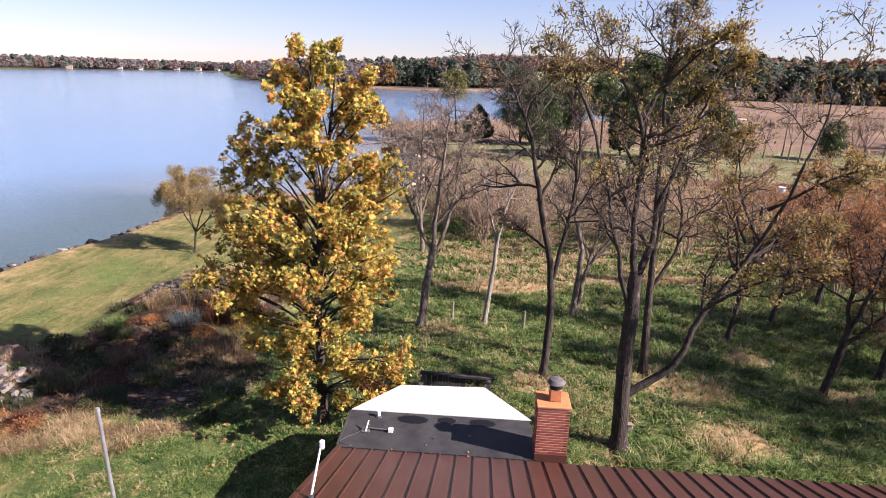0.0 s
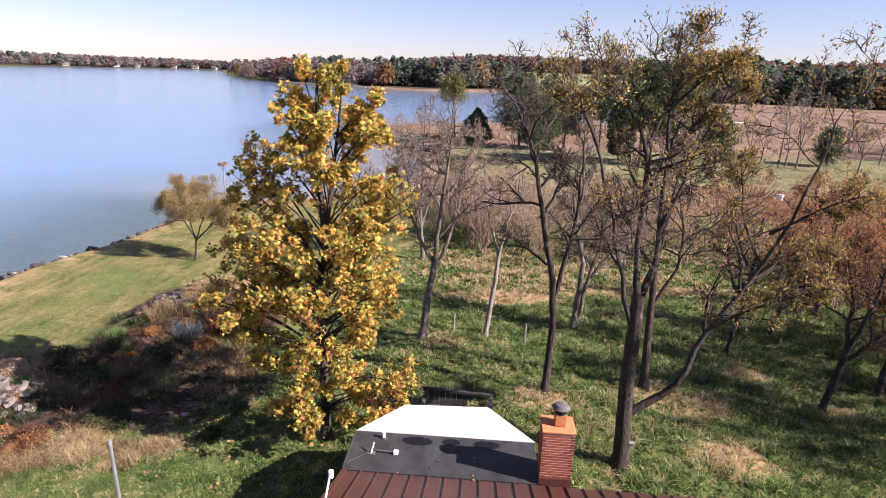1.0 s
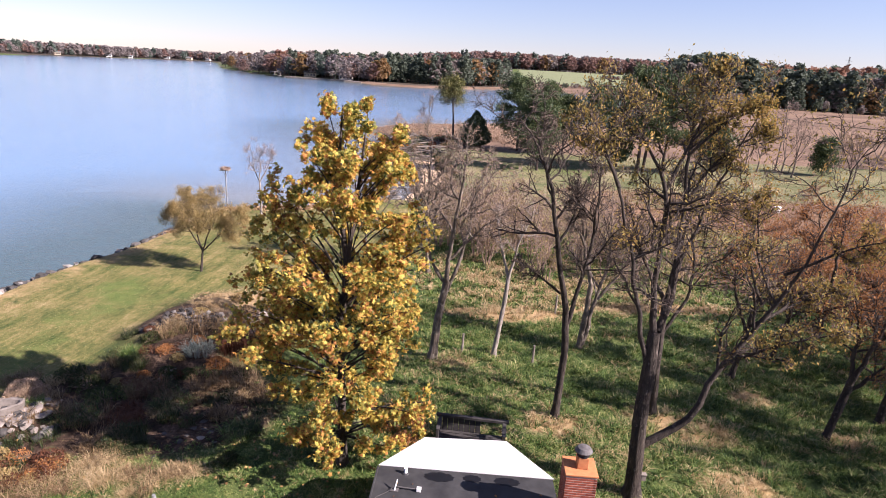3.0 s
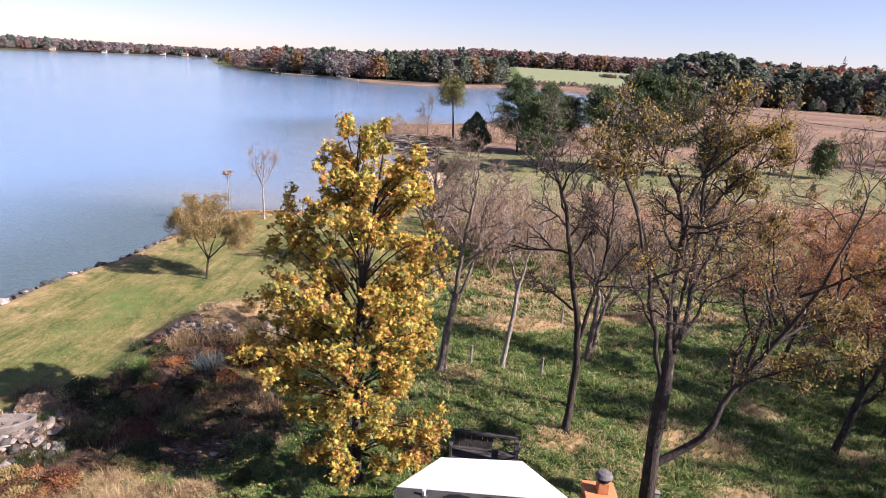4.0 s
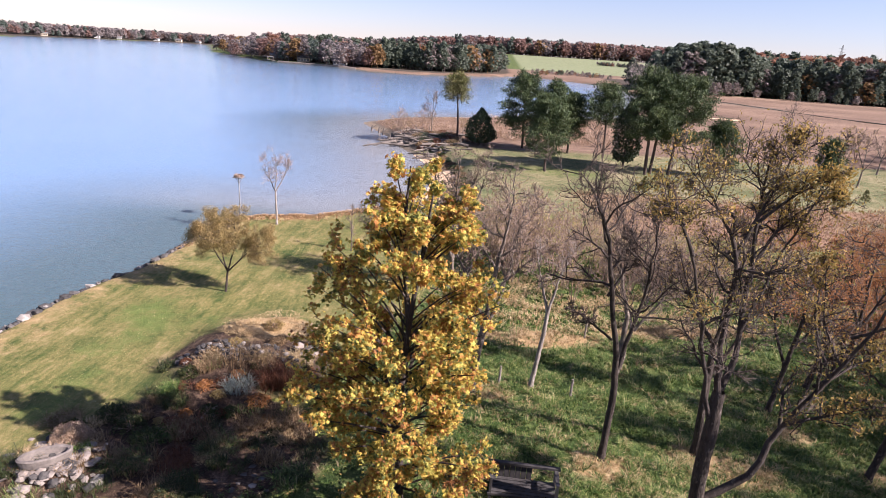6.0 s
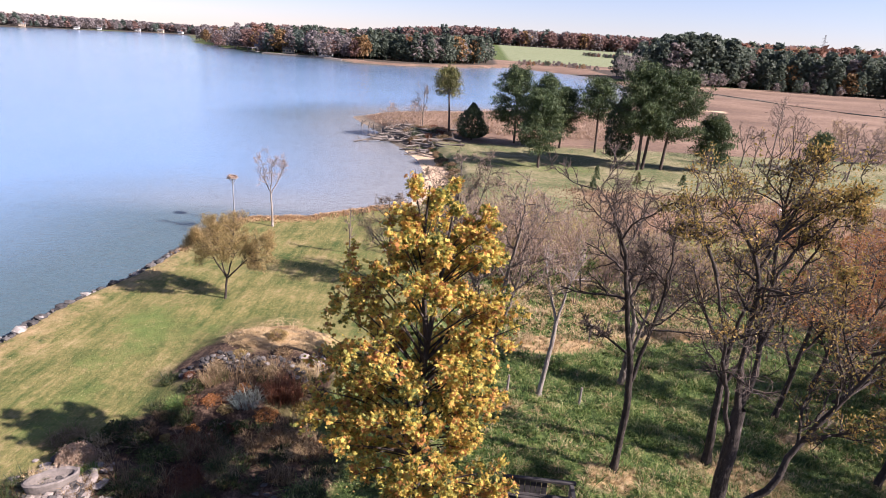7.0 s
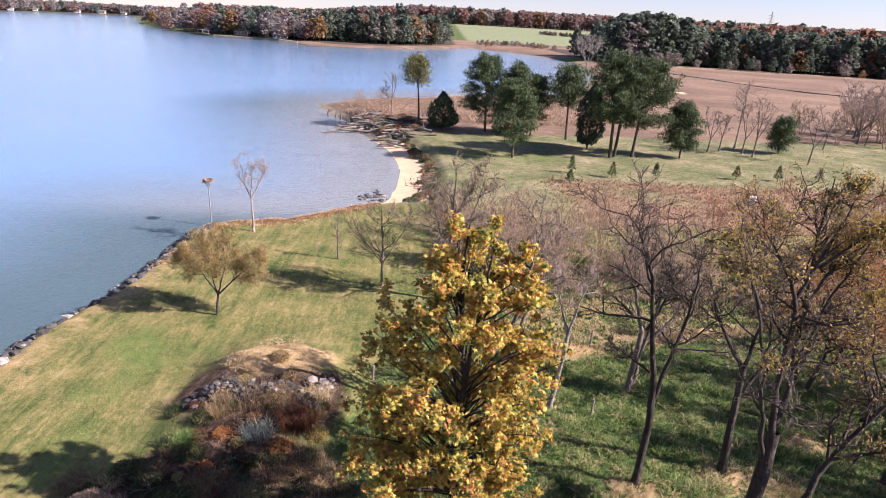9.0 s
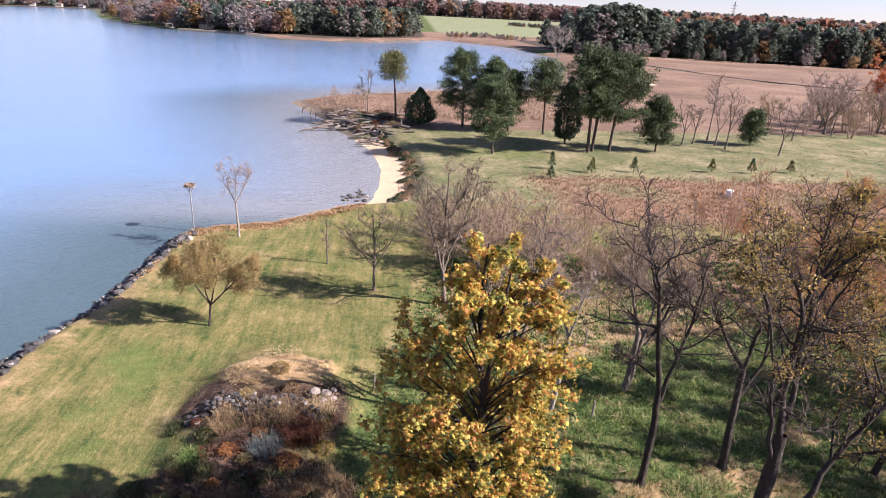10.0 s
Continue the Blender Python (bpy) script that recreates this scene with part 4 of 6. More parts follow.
v, f = joined([tubes(P, R, 6), tubes(lead2[None], np.linspace(.10, .02, 14)[None], 8), tubes(B, RB, 4), tubes(C, RC, 3)])
tagged(arrays("crown", v, f, [BARK_DARK], maple, smooth=True), "spreading dark branches", kind="stuff")
spots = np.concatenate([C[:, 1:].reshape(-1, 3), B[:, 2:].reshape(-1, 3), P[:, 7:].reshape(-1, 3)])
at = spots[rng.integers(0, len(spots), 46000)] + rng.normal(0, .075, (46000, 3))
v, f = scatter(rng, LOBED, LOBED_F, at, .14 * rng.uniform(.5, 1.35, len(at)), .8)
tagged(arrays("foliage", v, [f], [SYCAMORE_LEAF], maple), "broad lobed leaves, green to gold and orange", kind="stuff")

# the big dark tree with the long leaning limb
big_limbs = [
    (0.257, .19, [(.1, 0, 0), (.02, 0, 2.6), (0, 0, 4.6), (0, 0, 5.9)]),
    (0.0936, .03, [(0, 0, 4.5), (-.6, -.2, 6.2), (-1.0, -.4, 7.8), (-1.7, -.5, 10.2), (-2.6, -.6, 11.8)]),
    (0.109, .03, [(0, 0, 5.7), (-.2, .2, 8.0), (-.3, .3, 10.1), (-.95, .4, 11.4), (-1.7, .4, 12.3)]),
    (0.0702, .02, [(-.3, .3, 10.0), (.2, .4, 11.1), (.6, .5, 12.2), (.9, .6, 13.4)]),
    (0.117, .03, [(.05, .1, 5.2), (.6, .5, 6.9), (.5, .9, 9.3), (.5, 1.1, 11.7), (.5, 1.2, 13.5)]),
    (0.125, .03, [(.05, 0, 1.9), (1.3, .1, 3.0), (2.0, .2, 4.6), (2.8, .3, 6.2), (3.4, .2, 7.9), (4.1, .1, 10.0), (4.7, 0, 11.6)]),
    (0.0546, .02, [(2.8, .3, 6.2), (4.3, .8, 6.9), (5.7, 1.2, 7.3)]),
    (0.0624, .02, [(2.1, .2, 4.8), (2.9, -.8, 6.0), (4.4, -1.5, 7.0)]),
    (0.0624, .02, [(.5, .7, 7.6), (1.3, 1.0, 9.8), (2.3, .9, 12.8)]),
    (0.055, .02, [(-1.7, -.5, 10.2), (-2.3, -.5, 11.4), (-3.2, -.4, 12.1)]),
    (0.055, .02, [(.5, 1.0, 9.6), (1.4, 1.3, 10.9), (2.6, 1.4, 11.9)]),
    (0.05, .02, [(.2, .4, 11.1), (1.0, .2, 12.0), (1.9, 0, 12.6)]),
    (0.05, .02, [(3.0, .3, 6.9), (2.6, .9, 8.3), (2.9, 1.3, 9.8)]),
    (0.05, .02, [(3.4, .2, 7.9), (4.6, -.4, 8.9), (5.6, -.8, 9.4)]),
]
big = bare_tree("old_tree", (3.25, 16.05), big_limbs, 21, "large dark-barked tree with a long leaning limb and few yellow leaves", bark_mat=BARK_DARK, counts=(13, 9, 8), reach=(.30, .48, .5), floor=.0095, angle=(32, 80), up=.04,
                leaves=15000, leaf_mat=OLIVE_LEAF, leaf_size=.1, leaf_box=lambda s: (s[:, 2] > 5.5 + 3 * (s[:, 0] < 1.0)) | ((s[:, 0] > 2.0) & (s[:, 2] > 2.6)), wander=.11)
box = thing("bird_box", (3.6, 15.95, float(ground_z(3.3, 16)) + .75), "small pale wooden bird box on the tree trunk", "bird box")
part("body", boxes((-.06, -.07, 0, .08, .07, .2), bevel=.006), PALE_STONE, box)
part("lid", boxes((-.08, -.09, .2, .1, .09, .225), bevel=.005), TIMBER_GREY, box)
part("backing", boxes((-.12, -.05, -.04, -.06, .05, .27), bevel=.004), TIMBER_GREY, box)

ORCH = "bare orchard trees"
bare_tree("bare_tree", (1.2, 20.1), shifted([
    (.15, .12, [(0, 0, 0), (.1, 0, 2.7), (0, 0, 4.0)]),
    (.11, .014, [(0, 0, 3.9), (-.7, 0, 6.9), (-1.3, 0, 9.4), (-1.9, 0, 10.7), (-2.4, 0, 11.5)]),
    (.09, .02, [(0, 0, 3.9), (.35, 0, 6.1), (.4, 0, 8.6), (.6, 0, 10.1)]),
    (.06, .02, [(-.7, 0, 6.9), (-.1, 0, 8.1), (-.1, 0, 9.3)]),
    (.05, .015, [(-.3, 0, 5.2), (-1.3, 0, 6.0), (-1.9, 0, 6.3)])], 2), 31, "slender dark bare tree, forked halfway up, in long grass", ORCH, BARK_DARK, counts=(14, 9, 7), reach=(.36, .5, .5))
bare_tree("bare_tree", (-4.0, 24.4), shifted([
    (.2, .15, [(-.1, 0, 0), (.1, 0, 2.2), (.4, 0, 4.0)]),
    (.11, .02, [(.35, 0, 3.8), (.6, 0, 6.3), (.9, 0, 8.5), (1.0, 0, 10.1)]),
    (.09, .02, [(.3, 0, 3.9), (-.4, 0, 5.0), (-1.0, 0, 6.5), (-1.6, 0, 8.0)]),
    (.10, .02, [(.2, 0, 2.9), (.9, 0, 5.3), (1.3, 0, 7.3), (2.2, 0, 9.0)]),
    (.06, .02, [(.5, 0, 5.0), (1.8, 0, 6.6), (2.9, 0, 7.4)])], 3), 32, "grey bare tree with several stems and fine twigs", ORCH, BARK_GREY, counts=(13, 8, 6), reach=(.4, .5, .5))
bare_tree("bare_tree", (-1.25, 25.3), shifted([
    (.12, .09, [(0, 0, 0), (.2, 0, 2.0), (.4, 0, 4.1)]),
    (.07, .02, [(.4, 0, 4.0), (-.1, 0, 5.7), (-.4, 0, 7.0)]),
    (.07, .02, [(.4, 0, 4.0), (.9, 0, 6.0), (1.3, 0, 7.3)])], 4), 33, "young bare tree with a pale leaning trunk", ORCH, BARK_PALE, counts=(12, 7, 6), reach=(.42, .5, .5))
bare_tree("bare_tree", (3.1, 27.0), shifted([
    (.15, .12, [(-.1, 0, 0), (0, 0, 1.7), (.1, 0, 3.4)]),
    (.10, .02, [(.1, 0, 3.3), (-.5, 0, 5.8), (-.6, 0, 8.2)]),
    (.12, .02, [(0, 0, .2), (.5, 0, 2.6), (1.0, 0, 4.8), (.8, 0, 7.4)]),
    (.07, .02, [(.5, 0, 2.6), (1.6, 0, 4.6), (2.2, 0, 6.4)])], 5), 34, "bare tree with two pale stems from one root", ORCH, BARK_GREY, counts=(14, 9, 7), reach=(.42, .5, .5))
bare_tree("bare_tree", (11.7, 20.7), shifted([
    (.15, .13, [(0, 0, 0), (.2, 0, 1.4), (.4, 0, 2.7)]),
    (.09, .02, [(.4, 0, 2.6), (.2, 0, 4.5), (-.3, 0, 6.3)]),
    (.10, .02, [(.4, 0, 2.6), (.8, 0, 4.7), (.9, 0, 7.2)]),
    (.09, .02, [(.3, 0, 2.1), (1.0, 0, 2.8), (1.9, 0, 3.7), (2.6, 0, 5.2)])], 6), 35, "leaning dark tree still holding some russet leaves", ORCH, BARK_DARK, counts=(14, 9, 7), reach=(.45, .5, .5), leaves=4500, leaf_mat=RUSSET_LEAF)
bare_tree("bare_tree", (9.6, 24.9), shifted([
    (.12, .06, [(0, 0, 0), (.2, 0, 2.2), (.4, 0, 4.3), (.5, 0, 6.4)]),
    (.08, .02, [(.2, 0, 2.4), (-.6, 0, 4.5), (-.6, 0, 6.1)]),
    (.07, .02, [(.3, 0, 3.2), (1.4, 0, 4.8), (2.0, 0, 6.4)])], 7), 36, "small dark bare tree, forked low", ORCH, BARK_DARK, counts=(14, 9, 7), reach=(.45, .5, .5), leaves=3200, leaf_mat=RUSSET_LEAF)
bare_tree("bare_tree", (12.4, 27.4), shifted([
    (.12, .05, [(0, 0, 0), (.3, 0, 1.7), (.4, 0, 3.1), (-.2, 0, 5.4)]),
    (.07, .02, [(.3, 0, 2.2), (1.2, 0, 2.9), (2.9, 0, 3.1)]),
    (.06, .02, [(.3, 0, 2.8), (1.0, 0, 4.4), (1.2, 0, 6.0)])], 8), 37, "small bare tree with a long level limb and russet leaves", ORCH, BARK_DARK, counts=(14, 9, 7), reach=(.45, .5, .5), leaves=3600, leaf_mat=RUSSET_LEAF)
bare_tree("bare_tree", (14.6, 22.3), shifted([
    (.14, .10, [(0, 0, 0), (.1, 0, 1.8), (.3, 0, 3.0)]),
    (.09, .02, [(.3, 0, 2.9), (-.4, 0, 4.6), (-.5, 0, 6.9)]),
    (.09, .02, [(.3, 0, 2.9), (1.0, 0, 4.6), (1.4, 0, 6.9)])], 9), 38, "dark tree still holding some russet leaves", ORCH, BARK_DARK, counts=(13, 8, 6), reach=(.5, .5, .5), leaves=5000, leaf_mat=RUSSET_LEAF)
bare_tree("bare_tree", (5.15, 21.1), shifted([
    (.17, .12, [(0, 0, 0), (-.1, 0, 2.7), (-.2, 0, 5.0)]),
    (.09, .02, [(-.2, 0, 4.9), (-1.2, 0, 6.6), (-1.9, 0, 8.4)]),
    (.09, .02, [(-.2, 0, 4.9), (0, 0, 7.2), (.2, 0, 9.6)]),
    (.08, .02, [(-.1, 0, 3.4), (.6, 0, 5.2), (.7, 0, 7.2), (-.1, 0, 10.2)])], 10), 39, "dark bare tree with a straight trunk, dead leaves below", ORCH, BARK_DARK, counts=(14, 9, 7), reach=(.4, .5, .5), leaves=900, leaf_mat=OLIVE_LEAF, leaf_size=.09)
bare_tree("bare_tree", (-5.7, 36.5), shifted([
    (.13, .03, [(0, 0, 0), (-.2, 0, 3.5), (-.1, 0, 6.2), (-.1, 0, 9.0)]),
    (.08, .02, [(-.1, 0, 2.2), (-1.1, 0, 5.4), (-1.7, 0, 7.9)]),
    (.08, .02, [(-.1, 0, 2.4), (.8, 0, 5.8), (1.8, 0, 8.8)])], 11), 40, "narrow bare tree with upright stems and a few last leaves", ORCH, BARK_GREY, counts=(16, 9, 8), reach=(.35, .5, .5), leaves=1800, leaf_mat=SHRUB_GREEN)
bare_tree("bare_tree", (-10.3, 38.5), shifted([
    (.10, .03, [(0, 0, 0), (0, 0, 2.7), (-.1, 0, 5.4)]),
    (.05, .015, [(0, 0, 1.7), (-1.2, 0, 3.4), (-1.9, 0, 4.6)]),
    (.05, .015, [(0, 0, 1.7), (1.4, 0, 3.9), (2.1, 0, 5.1)])], 12), 41, "small bare lawn tree with a spreading crown", ORCH, BARK_GREY, counts=(12, 8, 7), reach=(.5, .5, .5), floor=.007, leaves=300, leaf_mat=SHRUB_GREEN)
bare_tree("bare_tree", (-13.9, 43.0), shifted([
    (.06, .02, [(0, 0, 0), (0, 0, 1.8), (.05, 0, 3.8)])], 13), 42, "thin bare sapling on the lawn", ORCH, BARK_GREY, counts=(14, 4, 3), reach=(.28, .45, .5))
bare_tree("bare_tree", (-21.6, 48.4), shifted([
    (.10, .06, [(0, 0, 0), (0, 0, 1.6), (-.05, 0, 3.0)]),
    (.05, .012, [(-.05, 0, 2.9), (-.6, 0, 4.2), (-.9, 0, 5.6)]),
    (.05, .012, [(-.05, 0, 2.9), (.1, 0, 4.4), (.1, 0, 6.0)]),
    (.05, .012, [(-.05, 0, 2.9), (.7, 0, 4.3), (1.1, 0, 5.5)])], 14), 43, "small white-barked bare tree at the shore", ORCH, BARK_PALE, counts=(13, 8, 7), reach=(.5, .5, .5), twig_mat=TWIG_PURPLE, floor=.006)
bare_tree("lawn_tree", (-19.6, 33.3), shifted([
    (.075, .06, [(0, 0, 0), (.1, 0, .7), (.2, 0, 1.5)]),
    (.05, .012, [(.2, 0, 1.4), (-.9, .3, 2.7), (-2.0, .4, 3.7)]),
    (.05, .012, [(.2, 0, 1.4), (.1, -.5, 3.0), (-.2, -.9, 4.8)]),
    (.05, .012, [(.2, 0, 1.4), (1.4, .2, 2.6), (2.7, .4, 3.7)]),
    (.05, .015, [(.2, 0, 1.4), (.4, .9, 3.0), (.3, 1.5, 4.5)])], 15, .2), 44, "low spreading lawn tree with thin tan and olive leaves", "", BARK_DARK, counts=(17, 8, 6), reach=(.45, .5, .5), leaves=36000, leaf_mat=TAN_LEAF, leaf_size=.085, span=(.32, 1), angle=(30, 75), up=.1, floor=.007)
# more trees stand east of the orchard
for n, (x, y, h) in enumerate(((17.2, 18.4, 8.5), (23.4, 13.6, 9.5), (22.5, 20.5, 9), (18.8, 24.6, 8), (24, 27, 8.5), (16.0, 30.5, 7), (20.4, 17.4, 10), (22.0, 23.8, 9.5), (26.5, 16.0, 11))):
    bare_tree("bare_tree", (x, y), shifted([
        (.16, .12, [(0, 0, 0), (.1, 0, h * .2), (.1, 0, h * .36)]),
        (.10, .02, [(.1, 0, h * .34), (-.7, 0, h * .6), (-1.3, 0, h * .95)]),
        (.10, .02, [(.1, 0, h * .34), (.2, 0, h * .7), (.3, 0, h)]),
        (.10, .02, [(.1, 0, h * .3), (1.0, 0, h * .55), (1.7, 0, h * .85)])], 160 + n, .9), 170 + n, "dark tree still holding some russet leaves", ORCH, BARK_DARK, counts=(10, 6, 5), reach=(.48, .5, .5), leaves=1200 if n < 2 else 4000 if n < 6 else 7000, leaf_mat=RUSSET_LEAF, leaf_size=.11)

# thicket of bare bushes between the orchard and the meadow: four kinds, copied
def bush(name, seed, stems, height, spread_by, label, twig_mat, leaves=0, leaf_mat=RUSSET_LEAF):
    rng = np.random.default_rng(seed)
    limbs = []
    for k in range(stems):
        a = k * 2.4 + rng.uniform(-.4, .4)
        s = spread_by * rng.uniform(.4, 1)
        limbs.append((.035, .01, [(.15 * math.cos(a), .15 * math.sin(a), 0), (.5 * s * math.cos(a), .5 * s * math.sin(a), height * .5), (s * math.cos(a), s * math.sin(a), height * rng.uniform(.8, 1.1))]))
    return bare_tree(name, (0, 0), limbs, seed, label, "thicket", TWIG, twig_mat, counts=(5, 4, 3), reach=(.5, .5, .5), leaves=leaves, leaf_mat=leaf_mat, floor=.014, category="bush")

KINDS = [bush("bare_bush", 61, 5, 3.4, 1.3, "many-stemmed purplish bush with few tan leaves", TWIG_PURPLE, 500, TAN_LEAF), bush("bare_bush", 62, 5, 2.6, 1.2, "low greyish bush with few tan leaves in grass", TWIG, 600, TAN_LEAF),
         bush("russet_bush", 63, 5, 3.0, 1.4, "bush with dry russet leaves", TWIG, 2600, RUSSET_LEAF), bush("russet_bush", 64, 5, 4.2, 1.2, "tall bush with thin russet leaves", TWIG_PURPLE, 1500, RUSSET_LEAF)]
rng = np.random.default_rng(70)
places = [(0, x, y) for x, y in zip(rng.uniform(-6, 13, 34), rng.uniform(40.5, 51, 34))]
places += [(k % 2, x, y) for k, (x, y) in enumerate(zip(rng.uniform(-3, 12, 12), rng.uniform(36.5, 41, 12)))]
places += [(2 + k % 2, x, y) for k, (x, y) in enumerate(zip(rng.uniform(14, 36, 40), rng.uniform(30, 50, 40))) if x > 15 or y > 36]
places += [(2 + k % 2, x, y) for k, (x, y) in enumerate(zip(rng.uniform(30, 54, 16), rng.uniform(42, 68, 16)))]
places += [(3, x, y) for x, y in zip(rng.uniform(16, 30, 8), rng.uniform(22, 30, 8))]
for n, (kind, x, y) in enumerate(places):
    s = rng.uniform(.75, 1.25)
    m = pose(x, y, float(ground_z(x, y)) - .05, 0, 0, rng.uniform(0, 360)) @ Matrix.Scale(s, 4)
    if n < 4:
        KINDS[n].matrix_basis = pose((-2.5, 6.0, 17.5, 21.0)[n], (43, 38.5, 37, 33)[n], 0.0)
    copy_thing(KINDS[kind], m)


# pines and cedars on the point
def pine(loc, height, seed, label, lean=0.0, crown=.45, width=3.4, clumps=11, mat=PINE_LEAF, group="pines on the point"):
    rng = np.random.default_rng(seed)
    root = thing("pine_tree", (loc[0], loc[1], float(ground_z(*loc)) - .06), label, "pine tree", group)
    c = curve_through([(0, 0, 0), (lean * .3, 0, height * .4), (lean * .8, .1, height * .75), (lean, .1, height)], 16)
    v, q = tubes(c[None], np.linspace(.22, .04, 16)[None] * (height / 12), 8)
    arrays("trunk", v, [q], [BARK_RED], root, smooth=True)
    P = []
    width *= 1.22
    n = int(44 * (1.2 - crown) * height / 11) + 10
    for k in range(n):
        u = crown + (1 - crown) * (k / n) ** .9
        at = np.array([np.interp(u * height, c[:, 2], c[:, a]) for a in range(3)])
        az = k * 2.4 + rng.uniform(-.5, .5)
        w = width * np.interp((u - crown) / (1 - crown), (0, .25, .6, 1), (.72, 1, .8, .22)) * rng.uniform(.55, 1.15)
        d = np.array([math.cos(az), math.sin(az), rng.uniform(.0, .35)])
        pts = [at]
        for s in range(5):
            d = unit(d + rng.normal(0, .1, 3) + np.array([0, 0, .05]))
            pts.append(pts[-1] + d * w / 5)
        P.append(pts)
    P = np.array(P)
    v, q = tubes(P, np.tile(np.linspace(.06, .02, 6), (len(P), 1)), 4)
    tagged(arrays("crown", v, [q], [BARK_RED], root), "spreading pine boughs", kind="stuff")
    spots = np.concatenate([P[:, 2:].reshape(-1, 3)] * 3)
    spots = spots[rng.uniform(0, 1, len(spots)) < .85]
    hub = spots + rng.normal(0, .30, spots.shape)
    at = np.repeat(hub, clumps * 3, axis=0) + rng.normal(0, .36, (len(hub) * clumps * 3, 3)) * np.array([1, 1, .5])
    tuft = np.array([(-.10, -.45, 0), (.10, -.45, .04), (0, .55, 0)])
    v, f = scatter(rng, tuft, [(0, 1, 2)], at, .46 * rng.uniform(.6, 1.3, len(at)), .8)
    tagged(arrays("foliage", v, [f], [mat], root), "tufts of long needles", kind="stuff")
    return root


def cedar(loc, height, width, seed, label, taper=.55):
    rng = np.random.default_rng(seed)
    root = thing("cedar_tree", (loc[0], loc[1], float(ground_z(*loc)) - .06), label, "cedar tree", "cedars on the point")
    v, q = tubes(np.array([[(0, 0, 0), (.03, 0, height * .3), (0, .03, height * .95)]]), np.array([[.16, .12, .02]]), 8)
    arrays("trunk", v, [q], [BARK_RED], root, smooth=True)
    n = int(2600 * height / 7 * width / 2.4)
    u = rng.uniform(0, 1, n) ** 1.15
    r = width * .5 * np.interp(u, (0, .12, .35, .7, 1), (.55, .95, 1.0, taper, .06)) * (.62 + .38 * np.sqrt(rng.uniform(0, 1, n)))
    az = rng.uniform(0, 2 * np.pi, n)
    r *= 1 + .18 * np.sin(3 * az + 9 * u) + rng.normal(0, .09, n)
    at = np.column_stack([r * np.cos(az), r * np.sin(az), height * (.10 + .9 * u)])
    shape = np.array([(-.16, -.4, 0), (.16, -.4, 0), (.2, .1, .1), (0, .6, .05), (-.2, .1, -.08)])
    v, f = scatter(rng, shape, [(0, 1, 2), (0, 2, 4), (4, 2, 3)], at, .36 * rng.uniform(.6, 1.3, n), 1.1)
    tagged(arrays("foliage", v, [f], [CEDAR_LEAF], root), "dense scaly foliage", kind="stuff")
    return root


pine((-9.5, 107.5), 11.2, 81, "lone tall thin pine with a tufted yellowing crown", -.6, .62, 2.9, 7, PINE_PALE)
pine((1.8, 104.2), 12.1, 82, "dense dark green pine on the grassy point", -.4, .22, 4.0, 13)
pine((4.0, 83.6), 10.0, 83, "broad low-branched green pine on the grass", -.5, .24, 3.4, 13)
pine((6.6, 100), 11.0, 84, "dark green pine in a group of pines", -.3, .3, 3.0, 13)
pine((9.2, 102), 9.5, 85, "dark green pine in a group of pines", .2, .3, 2.7, 12)
pine((14.7, 99.9), 11.2, 86, "open-crowned pine with a bare trunk", -.5, .45, 3.6, 10)
pine((18.3, 86.5), 14.0, 87, "tall pine with a bare reddish trunk and dense crown", -.6, .36, 3.9, 13)
pine((19.2, 87.4), 13.2, 88, "tall pine leaning beside another", .9, .38, 3.6, 12)
pine((21.9, 87.8), 13.2, 89, "tall pine with wide low boughs", 1.0, .30, 4.4, 12)
pine((29.4, 89), 7.7, 90, "young dense green pine at the meadow's edge", -.3, .2, 2.4, 13)
pine((48.0, 96), 5.5, 191, "young green pine by the marsh", 0, .2, 1.9, 10)
cedar((-5.5, 104.4), 6.2, 5.0, 91, "broad dark green cedar by the shore", .6)
cedar((16.4, 92.3), 9.8, 3.8, 92, "narrow, nearly black upright cedar", .8)
DEAD = "bare trees by the marsh"
for k, (x, y, h, s) in enumerate(((36.0, 94.7, 6.2, 2.0), (38.4, 96.0, 5.8, 1.6), (42.8, 100, 10.0, 1.4), (42.0, 92.4, 8.6, 2.2), (48.9, 89.2, 7.6, 2.6), (41.4, 94.6, 7.2, 2.0), (58.9, 101.9, 6.8, 2.5), (71.3, 109.4, 8.6, 4.0), (76.5, 119.5, 9.5, 4.4), (84, 112, 9, 4.2))):
    bare_tree("bare_tree", (x, y), shifted([
        (.14, .08, [(0, 0, 0), (.1, 0, h * .2), (.1, 0, h * .4)]),
        (.08, .02, [(.1, 0, h * .38), (-.3 * s, 0, h * .7), (-.5 * s, 0, h)]),
        (.08, .02, [(.1, 0, h * .38), (.2, 0, h * .7), (.15 * s, 0, h * 1.02)]),
        (.07, .02, [(.1, 0, h * .3), (.4 * s, 0, h * .6), (.7 * s, 0, h * .9)])], 100 + k, .8), 110 + k, "bare grey-brown tree at the edge of the marsh", DEAD, BARK_GREY, counts=(8, 6, 5), reach=(.42, .5, .5), floor=.018, twig_mat=TWIG_PURPLE)
